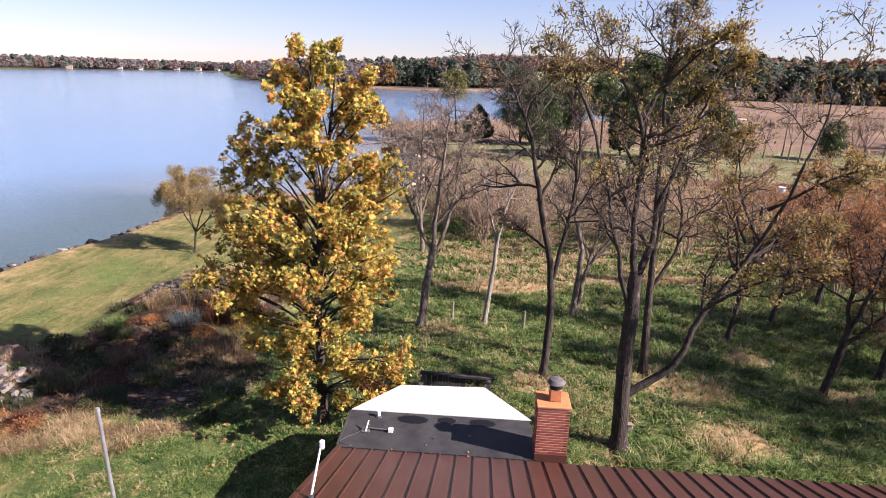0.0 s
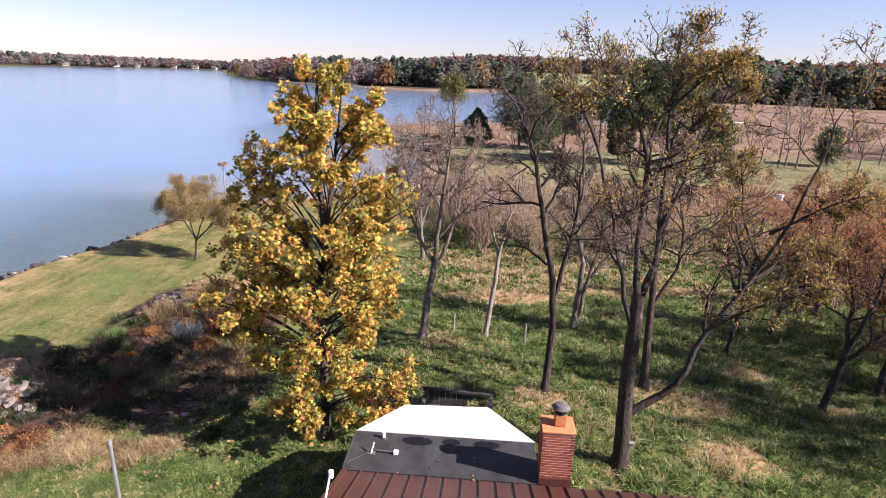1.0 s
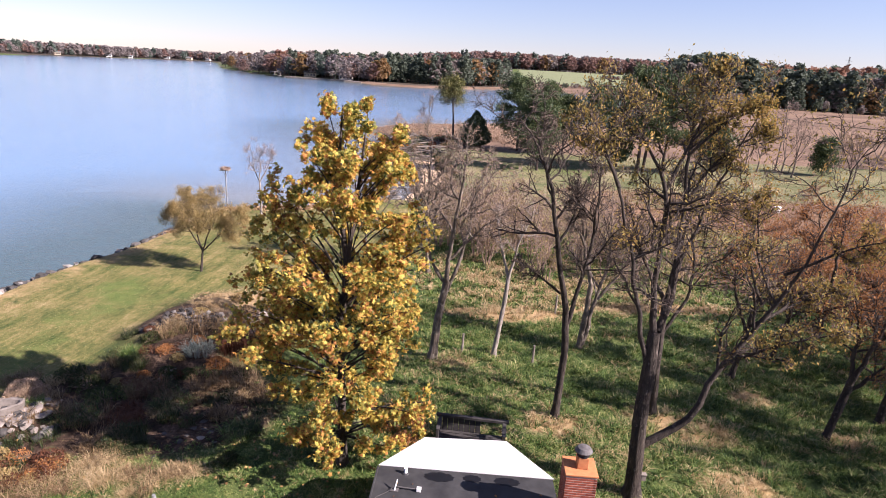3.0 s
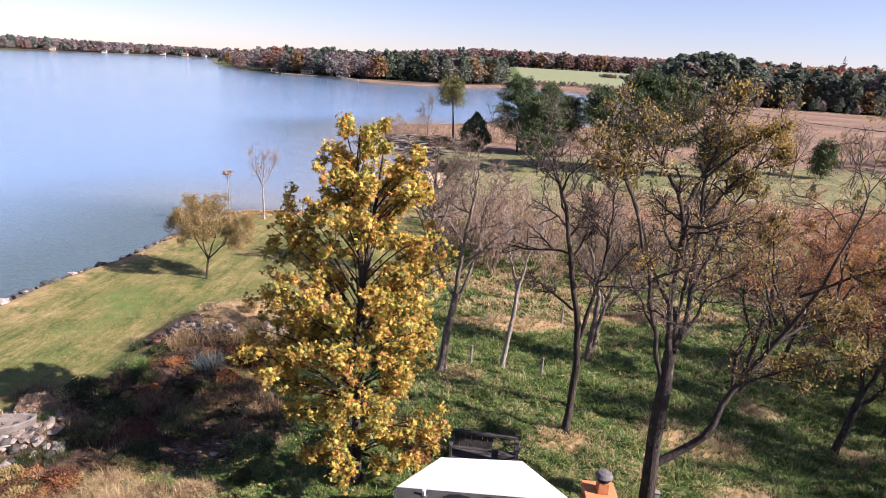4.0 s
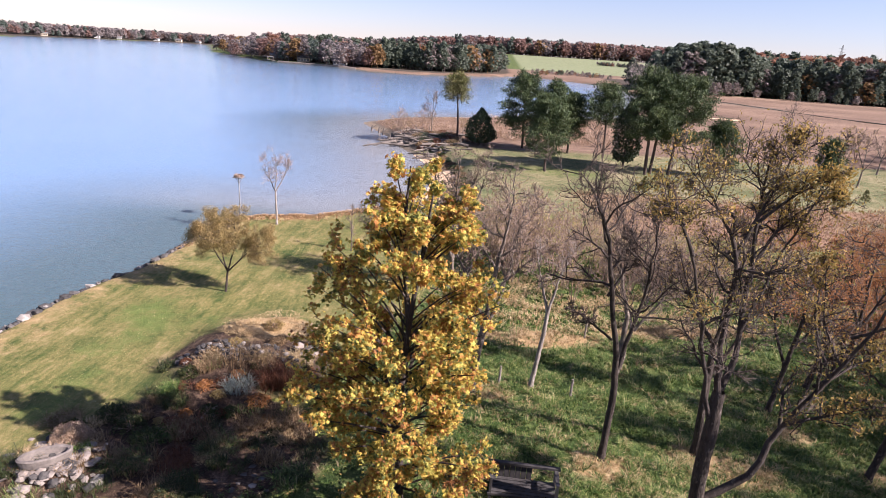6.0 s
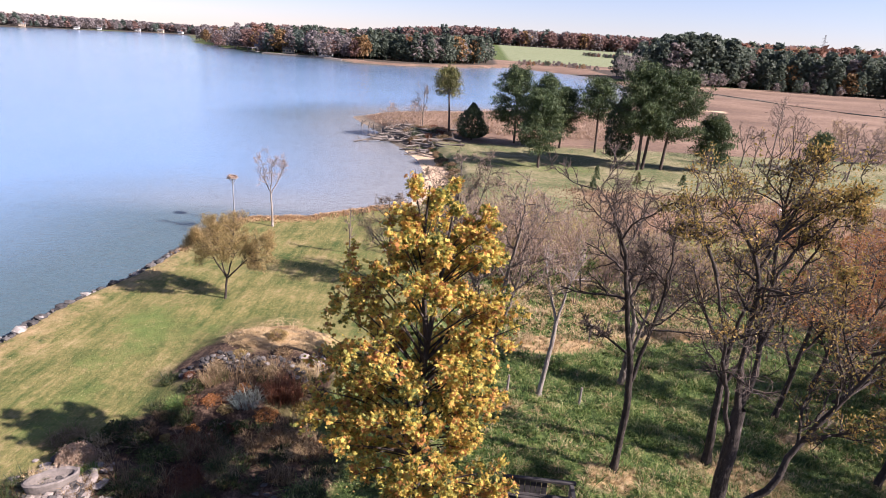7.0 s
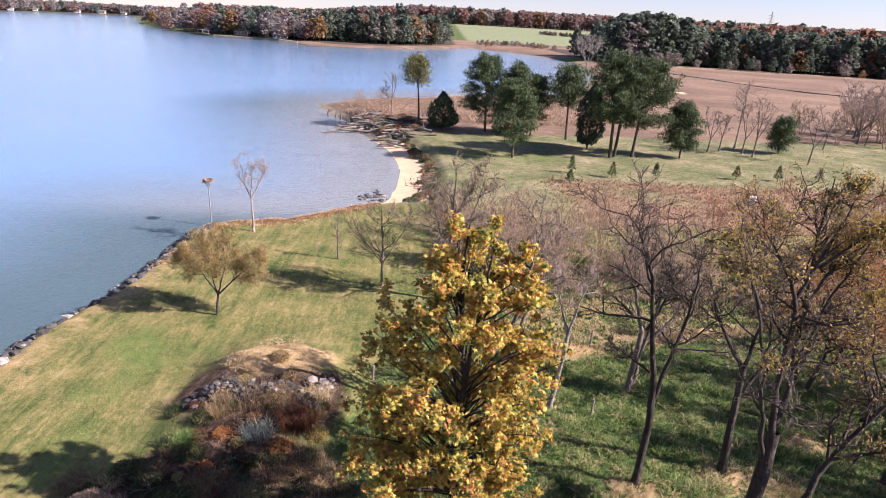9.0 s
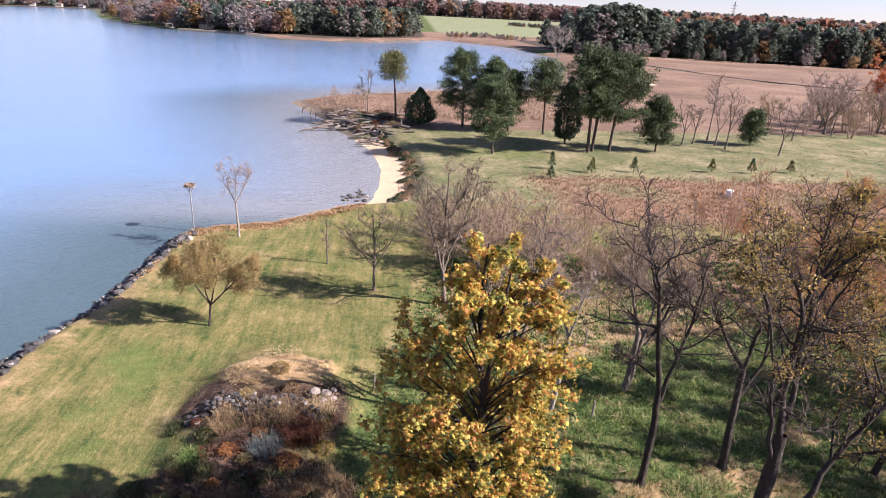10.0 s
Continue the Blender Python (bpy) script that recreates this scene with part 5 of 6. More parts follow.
for k, (x, y, h, w, leaves) in enumerate(((74.4, 117.3, 10.5, 5.0, 0), (70.5, 110.5, 9.0, 4.6, 0), (83.5, 113.5, 9.5, 4.6, 0), (91.0, 122.8, 12.0, 4.2, 7000), (64.0, 294.0, 17.0, 8.0, 0))):
    limbs = [(.24, .16, [(0, 0, 0), (.1, 0, h * .12), (0, 0, h * .26)])]
    for n in range(7):
        a = n * .9 + .3
        limbs.append((.11, .02, [(0, 0, h * (.14 + .02 * n)), (.45 * w * math.cos(a), .45 * w * math.sin(a), h * .55), (w * math.cos(a) * .75, w * math.sin(a) * .75, h * (.78 + .22 * (n % 3) / 2))]))
    bare_tree("bare_tree", (x, y), limbs, 150 + k, "broad tree with bright orange leaves at the edge of the marsh" if leaves else "broad round-headed bare tree with fine twigs by the marsh", DEAD, BARK_PALE if k == 4 else BARK_GREY, twig_mat=BARK_PALE if k == 4 else TWIG_PURPLE,
              counts=(9, 7, 5), reach=(.42, .5, .5), floor=.03 if k == 4 else .02, leaves=leaves, leaf_mat=ORANGE_LEAF, leaf_size=.32)
bare_tree("bare_tree", (-14.6, 112), shifted([(.1, .02, [(0, 0, 0), (.1, 0, 4), (.1, 0, 8.5)]), (.06, .02, [(0, 0, 3), (-.8, 0, 5), (-1.2, 0, 7)]), (.06, .02, [(.1, 0, 4), (.7, 0, 6), (.9, 0, 7.6)])], 130), 131, "thin dead tree among the reeds", DEAD, BARK_GREY, counts=(6, 4, 3), floor=.03)
for k, (x, y, h) in enumerate(((10.4, 75.3, 2.2), (15.2, 74.0, 2.0), (21.0, 75.1, 2.0), (31.8, 76.2, 1.8), (37.2, 76.2, 2.0), (43.2, 77.2, 1.7), (9.2, 70.5, 1.6))):
    rng = np.random.default_rng(140 + k)
    root = thing("conifer_sapling", (x, y, float(ground_z(x, y)) - .03), "small conifer sapling in a planted row", "sapling", "row of saplings")
    v, q = tubes(np.array([[(0, 0, 0), (0, 0, h * .5), (.03, 0, h)]]), np.array([[.04, .03, .01]]), 6)
    arrays("trunk", v, [q], [BARK_RED], root)
    u = rng.uniform(.25, 1, 240)
    az, r = rng.uniform(0, 6.28, 240), .55 * (1.05 - u) * rng.uniform(.5, 1.3, 240) + .06
    at = np.column_stack([r * np.cos(az), r * np.sin(az), u * h])
    v, f = scatter(rng, np.array([(-.1, -.4, 0), (.1, -.4, 0), (0, .6, .05)]), [(0, 1, 2)], at, .4 * rng.uniform(.7, 1.3, 240), 1.0)
    tagged(arrays("foliage", v, [f], [PINE_LEAF if k % 2 == 0 else PINE_PALE], root), "short needle tufts", kind="stuff")

# ---------------------------------------------------------------- the rock garden
def lump_mesh(name, seed, mat, flat=.6):
    """An angular stone about a metre across."""
    rng = np.random.default_rng(seed)
    bm = bmesh.new()
    bmesh.ops.create_icosphere(bm, subdivisions=1, radius=.5)
    for v in bm.verts:
        v.co = v.co * rng.uniform(.72, 1.15)
        v.co.z *= flat
        for a in range(3):
            if abs(v.co[a]) > .36 * (flat if a == 2 else 1):
                v.co[a] *= .88
    me = bpy.data.meshes.new(name)
    bm.to_mesh(me)
    bm.free()
    me.materials.append(mat)
    return me


ROCKS = [lump_mesh("stone", 200 + k, STONE, .55 + .06 * k) for k in range(6)]
PALE = [lump_mesh("stone", 220 + k, PALE_STONE, .3 + .06 * k) for k in range(4)]


def stones(parent, spots, meshes, rng, dz=0.0, name="stone"):
    for x, y, s in spots:
        o = new(name, meshes[rng.integers(len(meshes))])
        o.parent = parent
        z = float(ground_z(x, y)) + dz
        o.matrix_basis = pose(x, y, z + .12 * s, rng.uniform(-15, 15), rng.uniform(-15, 15), rng.uniform(0, 360)) @ Matrix.Diagonal((s * rng.uniform(.8, 1.3), s * rng.uniform(.8, 1.2), s * rng.uniform(.8, 1.2), 1))


rng = np.random.default_rng(230)
wall = thing("rock_wall", (0, 0, 0), "dry-laid ledge of grey and tan stones round the rock garden", "rock wall")
spots = []
for k in range(150):
    a = rng.uniform(-.15, 1.1)
    spots.append((-16.9 + 4.9 * a + rng.normal(0, .2), 24.3 + .6 * math.sin(a * 6) + rng.normal(0, .28), rng.uniform(.2, .46)))
stones(wall, spots, ROCKS, rng, .0)
for course in range(3):  # the face of the ledge, laid up in rough courses
    stones(wall, [(-16.6 + 4.5 * k / 21 + rng.normal(0, .07), 23.75 + .22 * course + .35 * math.sin(k * .55) + rng.normal(0, .06), rng.uniform(.22, .38)) for k in range(22)], ROCKS, rng, .08 + .17 * course)
for x, y, s in ((-11.9, 25.2, .6), (-11.6, 24.9, .5), (-12.4, 25.1, .55), (-11.6, 25.6, .42), (-12.0, 24.6, .5)):
    stones(wall, [(x, y, s)], PALE, rng, .25)
mound = thing("stone_mound", (0, 0, 0), "low heap of pale flat stones round an oval basin", "stone mound")
spots = [(-18.7 + rng.normal(0, .85), 16.4 + rng.normal(0, .7), rng.uniform(.2, .55)) for k in range(190)]
stones(mound, spots, PALE + ROCKS[:2], rng, .02)
spots = [(-21.2 + rng.normal(0, .9), 13.6 + rng.normal(0, .8), rng.uniform(.25, .55)) for k in range(40)]
stones(mound, spots, PALE, rng, .02)
bas = thing("stone_basin", (-18.8, 16.4, float(ground_z(-18.8, 16.4)) + .1), "oval pale stone basin, empty", "basin", turn=35)
bm = bmesh.new()
rings = ((.80, .42, 0), (.86, .45, .30), (.80, .39, .34), (.70, .30, .30), (.62, .24, .10), (.45, .15, .06))
made = []
for rx, ry, z in rings:
    made.append([bm.verts.new((rx * math.cos(t * math.pi / 14), ry * math.sin(t * math.pi / 14), z + .012 * math.sin(t * 1.9))) for t in range(28)])
for lo, hi in zip(made, made[1:]):
    for t in range(28):
        bm.faces.new((lo[t], lo[(t + 1) % 28], hi[(t + 1) % 28], hi[t]))
bm.faces.new(made[-1])
part("bowl", bm, BASIN_STONE, bas)
path = thing("flagstone_path", (0, 0, 0), "rough grey flagstones through the planting bed", "path")
spots = [(-11.7 + rng.normal(0, 1.0), 17.0 + rng.normal(0, .7), rng.uniform(.3, .55)) for k in range(18)]
for x, y, s in spots:
    o = new("flagstone", ROCKS[rng.integers(3)])
    o.parent = path
    o.matrix_basis = pose(x, y, float(ground_z(x, y)) - .02, 0, 0, rng.uniform(0, 360)) @ Matrix.Diagonal((s, s * .8, .12, 1))
spots = [(-14.6 + rng.normal(0, .45), 20.6 + rng.normal(0, .5), rng.uniform(.12, .26)) for k in range(12)]
stones(wall, spots, PALE, rng, .02)


def clump(name, loc, seed, height, radius, count, mat, label, lean=.9, width=.009, category="garden plant", group="garden plants"):
    """A garden plant of many stalks or blades."""
    rng = np.random.default_rng(seed)
    root = thing(name, (loc[0], loc[1], float(ground_z(*loc)) - .03), label, category, group)
    r, a = radius * np.sqrt(rng.uniform(0, 1, count)), rng.uniform(0, 6.28, count)
    xy = np.column_stack([r * np.cos(a), r * np.sin(a)])
    v, f = blades(rng, xy, np.zeros(count), height * rng.uniform(.6, 1.1, count), lean, width, 6)
    tagged(arrays("tuft", v, [f], [mat], root), kind="stuff")
    return root


def leafy_bush(name, loc, seed, size, mat, label, count=900, leaf=.09, squash=.7, stem_mat=TWIG):
    rng = np.random.default_rng(seed)
    root = thing(name, (loc[0], loc[1], float(ground_z(*loc)) - .04), label, "bush", "garden bushes")
    d = unit(rng.normal(size=(count, 3)))
    d[:, 2] = np.abs(d[:, 2])
    r = size * (.55 + .45 * rng.uniform(0, 1, count) ** .5) * (1 + .2 * np.sin(5 * np.arctan2(d[:, 1], d[:, 0]) + seed) * (1 - d[:, 2]))
    at = d * r[:, None] * np.array([1, 1, squash]) + np.array([0, 0, .06])
    v, f = scatter(rng, LEAF, LEAF_F, at, leaf * rng.uniform(.6, 1.4, count), 1.0)
    tagged(arrays("foliage", v, [f], [mat], root), kind="stuff")
    P = np.stack([np.zeros((26, 3)), at[:26] * np.array([.5, .5, .6]), at[:26]], 1)
    v, q = tubes(P, np.tile([.016, .012, .006], (26, 1)), 4)
    tagged(arrays("framework", v, [q], [stem_mat], root), kind="stuff")
    return root


leafy_bush("rounded_bush", (-18.85, 17.8), 301, .80, REED, "rounded pinkish tan twiggy bush in winter state", 3600, .06, 1.0)
clump("twiggy_bush", (-18.85, 17.8), 303, .62, .45, 110, REED, "pale tan upright twigs of a rounded bush", .35, .010, "bush")
clump("red_stem_bush", (-12.6, 22.6), 302, 1.1, .75, 150, SHRUB_RED, "dark red-stemmed leafless shrub", .6, .010, "bush")
for k, (x, y, h, r, n, m, t) in enumerate((
        (-13.3, 23.4, 1.5, .6, 22, SHRUB_DRY, "tall dead tan flower stalks"), (-14.6, 23.1, 1.3, .7, 24, SHRUB_DRY, "dead brown flower stalks, upright"), (-12.0, 24.2, .9, .5, 80, GRASS_DRY, "yellowing clump of strap leaves"),
        (-16.4, 20.9, .55, .5, 60, SHRUB_GREEN, "green clump of strap leaves"), (-17.5, 21.4, .5, .5, 60, SHRUB_GREEN, "green clump of strap leaves"), (-14.0, 21.9, .6, .6, 80, SILVER, "silvery grey-green herb clump"),
        (-11.9, 20.6, .7, .9, 130, SHRUB_DRY, "mound of tan dead ornamental grass"), (-10.8, 19.8, .5, .7, 100, SHRUB_DRY, "mound of tan dead ornamental grass"), (-13.0, 20.2, .5, .6, 70, SHRUB_DRY, "flattened dead stalks on mulch"),
        (-15.0, 19.4, .6, .8, 80, SHRUB_DRY, "flattened dead stalks on mulch"), (-17.0, 15.8, .5, .8, 70, SHRUB_GREEN, "low green foliage plant"), (-16.0, 17.2, .6, .9, 90, SHRUB_DRY, "flattened dead stalks on mulch"),
        (-15.4, 13.6, .4, 1.0, 120, SHRUB_DRY, "low reddish brown garden plants"),
        (-16.8, 13.0, .5, .8, 100, SHRUB_DRY, "russet dead plants in clumps"), (-15.8, 26.9, .14, 1.1, 160, GRASS_DRY, "dead matted ground cover"), (-13.6, 27.0, .14, 1.3, 190, GRASS_DRY, "dead matted ground cover"),
        (-14.6, 28.6, .12, 1.3, 160, GRASS_DRY, "dead matted ground cover"), (-15.9, 23.0, .8, .5, 60, SHRUB_DRY, "dead brown flower stalks, upright"), (-14.9, 17.7, .45, .7, 60, SHRUB_RED, "low reddish brown garden plants"),
        (-13.4, 18.6, .35, .8, 80, SHRUB_DRY, "flattened dead stalks on mulch"), (-18.2, 20.0, .5, .7, 70, SHRUB_GREEN, "green clump of strap leaves"), (-20.2, 19.2, .4, .7, 70, SHRUB_DRY, "flattened dead stalks on mulch"))):
    clump("garden_plant", (x, y), 310 + k, h, r, n, m, t, 1.9 if h < .45 else .9)
for k, (x, y, s, m, t) in enumerate((
        (-16.6, 22.6, .55, SHRUB_GREEN, "low green bush in the garden"), (-15.5, 25.0, .5, TAN_LEAF, "low yellow-green bush in the garden"), (-16.2, 24.2, .45, SHRUB_DRY, "brown dying bush in the garden"), (-17.4, 19.2, .7, SHRUB_GREEN, "dark green bush in the shaded bed"),
        (-18.6, 19.9, .65, SHRUB_GREEN, "dark green bush in the shaded bed"), (-16.3, 18.6, .7, SHRUB_GREEN, "dark green bush in the shaded bed"), (-19.4, 18.6, .6, SHRUB_GREEN, "dark green bush in the shaded bed"), (-14.4, 27.2, .55, TAN_LEAF, "low yellow-green bush in the garden"),
        (-13.6, 25.6, .45, SHRUB_DRY, "brown dying bush in the garden"), (-15.6, 14.6, .6, SHRUB_RED, "low bush with russet leaves"), (-16.4, 13.6, .5, TAN_LEAF, "low yellow-green bush in the garden"), (-11.9, 23.4, .5, TAN_LEAF, "low yellow-green bush in the garden"), (-11.7, 22.2, .5, OLIVE_LEAF, "low yellow-green bush in the garden"), (-13.0, 21.3, .5, RUSSET_LEAF, "low bush with russet leaves"), (-17.3, 14.4, .55, TAN_LEAF, "low yellow-green bush in the garden"), (-14.2, 15.7, .55, SHRUB_GREEN, "low dark green bush in shade"),
        (-18.2, 12.8, .5, SHRUB_RED, "low bush with russet leaves"), (-10.1, 15.6, .45, SHRUB_GREEN, "low green foliage beside grass"), (-5.2, 18.4, .6, RUSSET_LEAF, "low bush with russet leaves"), (-4.3, 17.6, .5, RUSSET_LEAF, "low bush with russet leaves"))):
    leafy_bush("garden_bush", (x, y), 350 + k, s, m, t, 700)

rng = np.random.default_rng(380)
made = 0
while made < 70:
    x, y = rng.uniform(-20.5, -9.5), rng.uniform(13, 29.5)
    if garden_bed(np.array(x), np.array(y)) < .5 or y > 24.6:
        continue
    kind = rng.choice(5, p=(.28, .27, .2, .1, .15))
    clump("garden_plant", (x, y), 1000 + made, rng.uniform(.2, .6), rng.uniform(.3, .7), int(rng.uniform(40, 90)), (SHRUB_DRY, SHRUB_GREEN, GRASS_DRY, SHRUB_RED, GRASS)[kind],
          ("matted dead brown stalks in the bed", "low green plants in the bed", "tuft of straw-coloured grass in the bed", "low reddish brown plants in the bed", "tuft of green grass in the bed")[kind], rng.uniform(.6, 1.4), .009)
    made += 1

rng = np.random.default_rng(390)
for k in range(30):
    x, y = rng.uniform(-17.6, -11.4), rng.uniform(19.5, 24.2)
    if garden_bed(np.array(x), np.array(y)) > .6:
        leafy_bush("garden_bush", (x, y), 700 + k, rng.uniform(.22, .5), (TAN_LEAF, SHRUB_GREEN, SHRUB_GREEN, RUSSET_LEAF, SHRUB_RED)[k % 5],
                   ("low yellow-green bush in the garden", "low green bush in the garden", "low green bush in the garden", "low bush with russet leaves", "low dark red garden bush")[k % 5], 380, .08)

rng = np.random.default_rng(395)
for k in range(26):
    u = rng.uniform(0, 1)
    x, y = -15.6 + 5.4 * u + rng.normal(0, .25), 13.6 + 1.3 * u + rng.normal(0, .5)
    clump("garden_plant", (x, y), 1200 + k, rng.uniform(.22, .5), rng.uniform(.16, .42), int(rng.uniform(14, 40)), (GRASS_DRY, GRASS_DRY, SHRUB_DRY)[k % 3], "soft clump of straw-coloured grass", rng.uniform(.9, 1.8), .007)
for k in range(16):
    x, y = rng.normal(-16.2, .7), rng.normal(13.9, .5)
    leafy_bush("garden_bush", (x, y), 1240 + k, rng.uniform(.25, .5), (RUSSET_LEAF, SHRUB_RED, TAN_LEAF)[k % 3], ("low bush with russet leaves", "low dark red garden bush", "low yellow-green bush in the garden")[k % 3], 420, .07)

# fence posts in the orchard grass
for k, (x, y, h) in enumerate(((-2.75, 25.2, 1.15), (.55, 24.6, 1.1), (2.2, 31.5, 1.2), (-9.8, 27.0, .9))):
    root = thing("fence_post", (x, y, float(ground_z(x, y)) - .08), "weathered grey wooden fence post in the grass", "post", "fence posts")
    part("shaft", cylinder(bmesh.new(), (0, 0, 0), (.03, 0, h), .06, .05, 9), TIMBER_GREY, root)
    part("wire_staple", boxes((-.075, -.012, h * .7, -.05, .012, h * .74), bevel=.003), GALV, root)

# fallen leaves below the yellow tree and on the roof
rng = np.random.default_rng(400)
xy = np.concatenate([rng.normal((-6.5, 15.5), (2.6, 1.9), (190, 2)), rng.normal((-10.5, 15.5), (3, 2), (60, 2))])
xy = xy[no_house(xy[:, 0], xy[:, 1]) > .5]
at = np.column_stack([xy, ground_z(xy[:, 0], xy[:, 1]) + .10 + rng.uniform(0, .1, len(xy))])
v, f = scatter(rng, LOBED, LOBED_F, at, .12 * rng.uniform(.6, 1.2, len(at)), .5)
tagged(arrays("fallen_leaves", v, [f], [FALLEN]), "scattered fallen gold and orange leaves on the grass", "leaves", kind="stuff")
at = np.column_stack([rng.uniform(-4.1, .2, 12), rng.uniform(11.2, 12.4, 12), np.full(12, EAVE_Z + .035)])
at[:4, 1] = 11.2
v, f = scatter(rng, LOBED, LOBED_F, at, .09 * rng.uniform(.5, 1.2, len(at)), .2)
tagged(arrays("roof_leaves", v, [f], [FALLEN]), "few dry leaves on the flat roof", "leaves", kind="stuff")

# ---------------------------------------------------------------- the shore
rng = np.random.default_rng(420)
rip = tagged(new("riprap"), "bank of grey and pale boulders along the water", "riprap", kind="structure")
line = curve_through([(-30.3, 19, 0), (-29.9, 26, 0), (-29.7, 30.4, 0), (-29.1, 33.6, 0), (-28.2, 36.6, 0), (-27.6, 44, 0), (-27.4, 49.6, 0), (-26.3, 51.2, 0)], 200)
spots = []
for low, high, count in ((22, 33.0, 110), (33, 37, 14), (37, 46.5, 90), (46.5, 51, 85)):
    for k in range(count):
        y = rng.uniform(low, high)
        x = float(np.interp(y, line[:, 1], line[:, 0])) + rng.uniform(-.35, 1.75)
        spots.append((x + (rng.uniform(0, 1.0) if low > 46 else 0), y, rng.uniform(.4, .82) * (1.2 if low > 46 else 1)))
stones(rip, spots, ROCKS, rng, -.04)
V, F, o = [], [], 0
for k in range(900):  # smaller stones wedged between the boulders
    y = rng.uniform(20, 51)
    if 33 < y < 37 and k % 4:
        continue
    x = float(np.interp(y, line[:, 1], line[:, 0])) + rng.uniform(-.5, 1.7)
    me = ROCKS[k % 6]
    p = np.array([tuple(v.co) for v in me.vertices]) * rng.uniform(.15, .4) @ spun(rng, 1)[0]
    V.append(p + np.array([x, y, float(ground_z(x, y)) + .05]))
    F.append(np.array([tuple(q.vertices) for q in me.polygons]) + o)
    o += len(p)
tagged(arrays("rubble", np.concatenate(V), [np.concatenate(F)], [RUBBLE], rip), "small dark stones between boulders", kind="stuff")
for k in range(34):
    x, y = rng.normal(-13.2, .7), rng.normal(64.2, 1.7)
    o = new("boulder", ROCKS[rng.integers(6)])
    s = rng.uniform(.35, .75)
    o.matrix_basis = pose(x, y, max(float(ground_z(x, y)), WATER_Z - .1) + .1, 0, 0, rng.uniform(0, 360)) @ Matrix.Diagonal((s * 1.4, s, s, 1))
    tagged(o, "dark wet boulder in the shallows", "boulder", "boulders by the beach")

# driftwood and fallen trunks on the eroding point
DRIFT = "driftwood on the point"
rng = np.random.default_rng(440)
for k in range(52):
    x, y = rng.normal(-17.0, 4.0), rng.normal(107, 4.5)
    if k < 16:
        x, y = rng.normal(-12.0, 2.0), rng.normal(98, 4)
    a, length = rng.uniform(-.9, .7) + math.pi, rng.uniform(2.5, 6.5)
    z = max(float(ground_z(x, y)), WATER_Z) + .22
    root = thing("driftwood_log", (x, y, z), "bleached fallen trunk with broken limbs on the shore", "driftwood", DRIFT)
    d = np.array([math.cos(a), math.sin(a), rng.uniform(-.06, .12)])
    c = curve_through([tuple(-d * length / 2), tuple(rng.normal(0, .15, 3) + np.array([0, 0, .1])), tuple(d * length / 2)], 9)
    r = rng.uniform(.16, .34)
    v, q = tubes(c[None], np.linspace(r, r * .45, 9)[None], 8)
    arrays("trunk", v, [q], [DEADWOOD], root, smooth=True)
    A, RA = sprout(rng, c[None], np.linspace(r, r * .5, 9)[None], 6, (.35, 1), (35, 80), .3, 5, .06, .2, .5, .03)
    v, q = tubes(A, RA, 5)
    tagged(arrays("snag", v, [q], [DEADWOOD], root), kind="stuff")
for k, (x, y) in enumerate(((-24.5, 117), (-27.5, 121), (-22, 111.5), (-25.6, 118.4))):
    o = thing("stump", (x, y, WATER_Z - .3), "dead stump standing in the shallows", "stump", "stumps")
    part("stem", cylinder(bmesh.new(), (0, 0, 0), (.2, .1, 1.5), .2, .12, 9), DEADWOOD, o)
    part("snag", cylinder(bmesh.new(), (.1, .05, .8), (.9, .2, 1.5), .08, .04, 7), DEADWOOD, o)
rng = np.random.default_rng(450)
for k in range(46):
    y = 61.5 + k * .86 + rng.normal(0, .5)
    x = float(np.interp(y, (61, 66, 73, 81, 88, 100), (-9.4, -7.8, -7.0, -7.8, -9.4, -12.2))) + rng.normal(0, .45)
    leafy_bush("bank_bush", (x, y), 460 + k, rng.uniform(.35, .95), (CEDAR_LEAF, SHRUB_DRY, SHRUB_GREEN, SHRUB_DRY)[k % 4], "low dark scrub along the sandy bank", 520, .15, rng.uniform(.45, .9))
for k in range(34):
    x, y = rng.normal(-13, 4.2), rng.normal(106, 3.6)
    if float(inland(x, y)) < 1.5:
        continue
    leafy_bush("bank_bush", (x, y), 520 + k, rng.uniform(.6, 1.5), (CEDAR_LEAF, SHRUB_DRY, SHRUB_RED)[k % 3], "dark scrub among the driftwood", 620, .17)
for k in range(9):
    x, y = rng.uniform(-24, -2), rng.uniform(113, 122)
    if float(inland(x, y)) > 2:
        copy_thing(KINDS[k % 2], pose(x, y, float(ground_z(x, y)) - .05, 0, 0, rng.uniform(0, 360)) @ Matrix.Scale(rng.uniform(.8, 1.3), 4))

# nesting platform on its pole in the water
nest = thing("nest_platform", (-26.55, 52.6, WATER_Z - .4), "grey pole with a twig nest on top, in the water", "nest platform")
part("pole", cylinder(bmesh.new(), (0, 0, 0), (0, 0, 4.45), .06, .05, 12), POLE_GREY, nest)
part("platform", boxes((-.42, -.42, 4.45, .42, .42, 4.52), bevel=.01), TIMBER_GREY, nest)
part("brace", cylinder(bmesh.new(), (0, 0, 3.9), (.34, 0, 4.45), .025, .025, 8), TIMBER_GREY, nest)
part("brace", cylinder(bmesh.new(), (0, 0, 3.9), (-.34, 0, 4.45), .025, .025, 8), TIMBER_GREY, nest)
rng = np.random.default_rng(500)
a = rng.uniform(0, 6.28, 160)
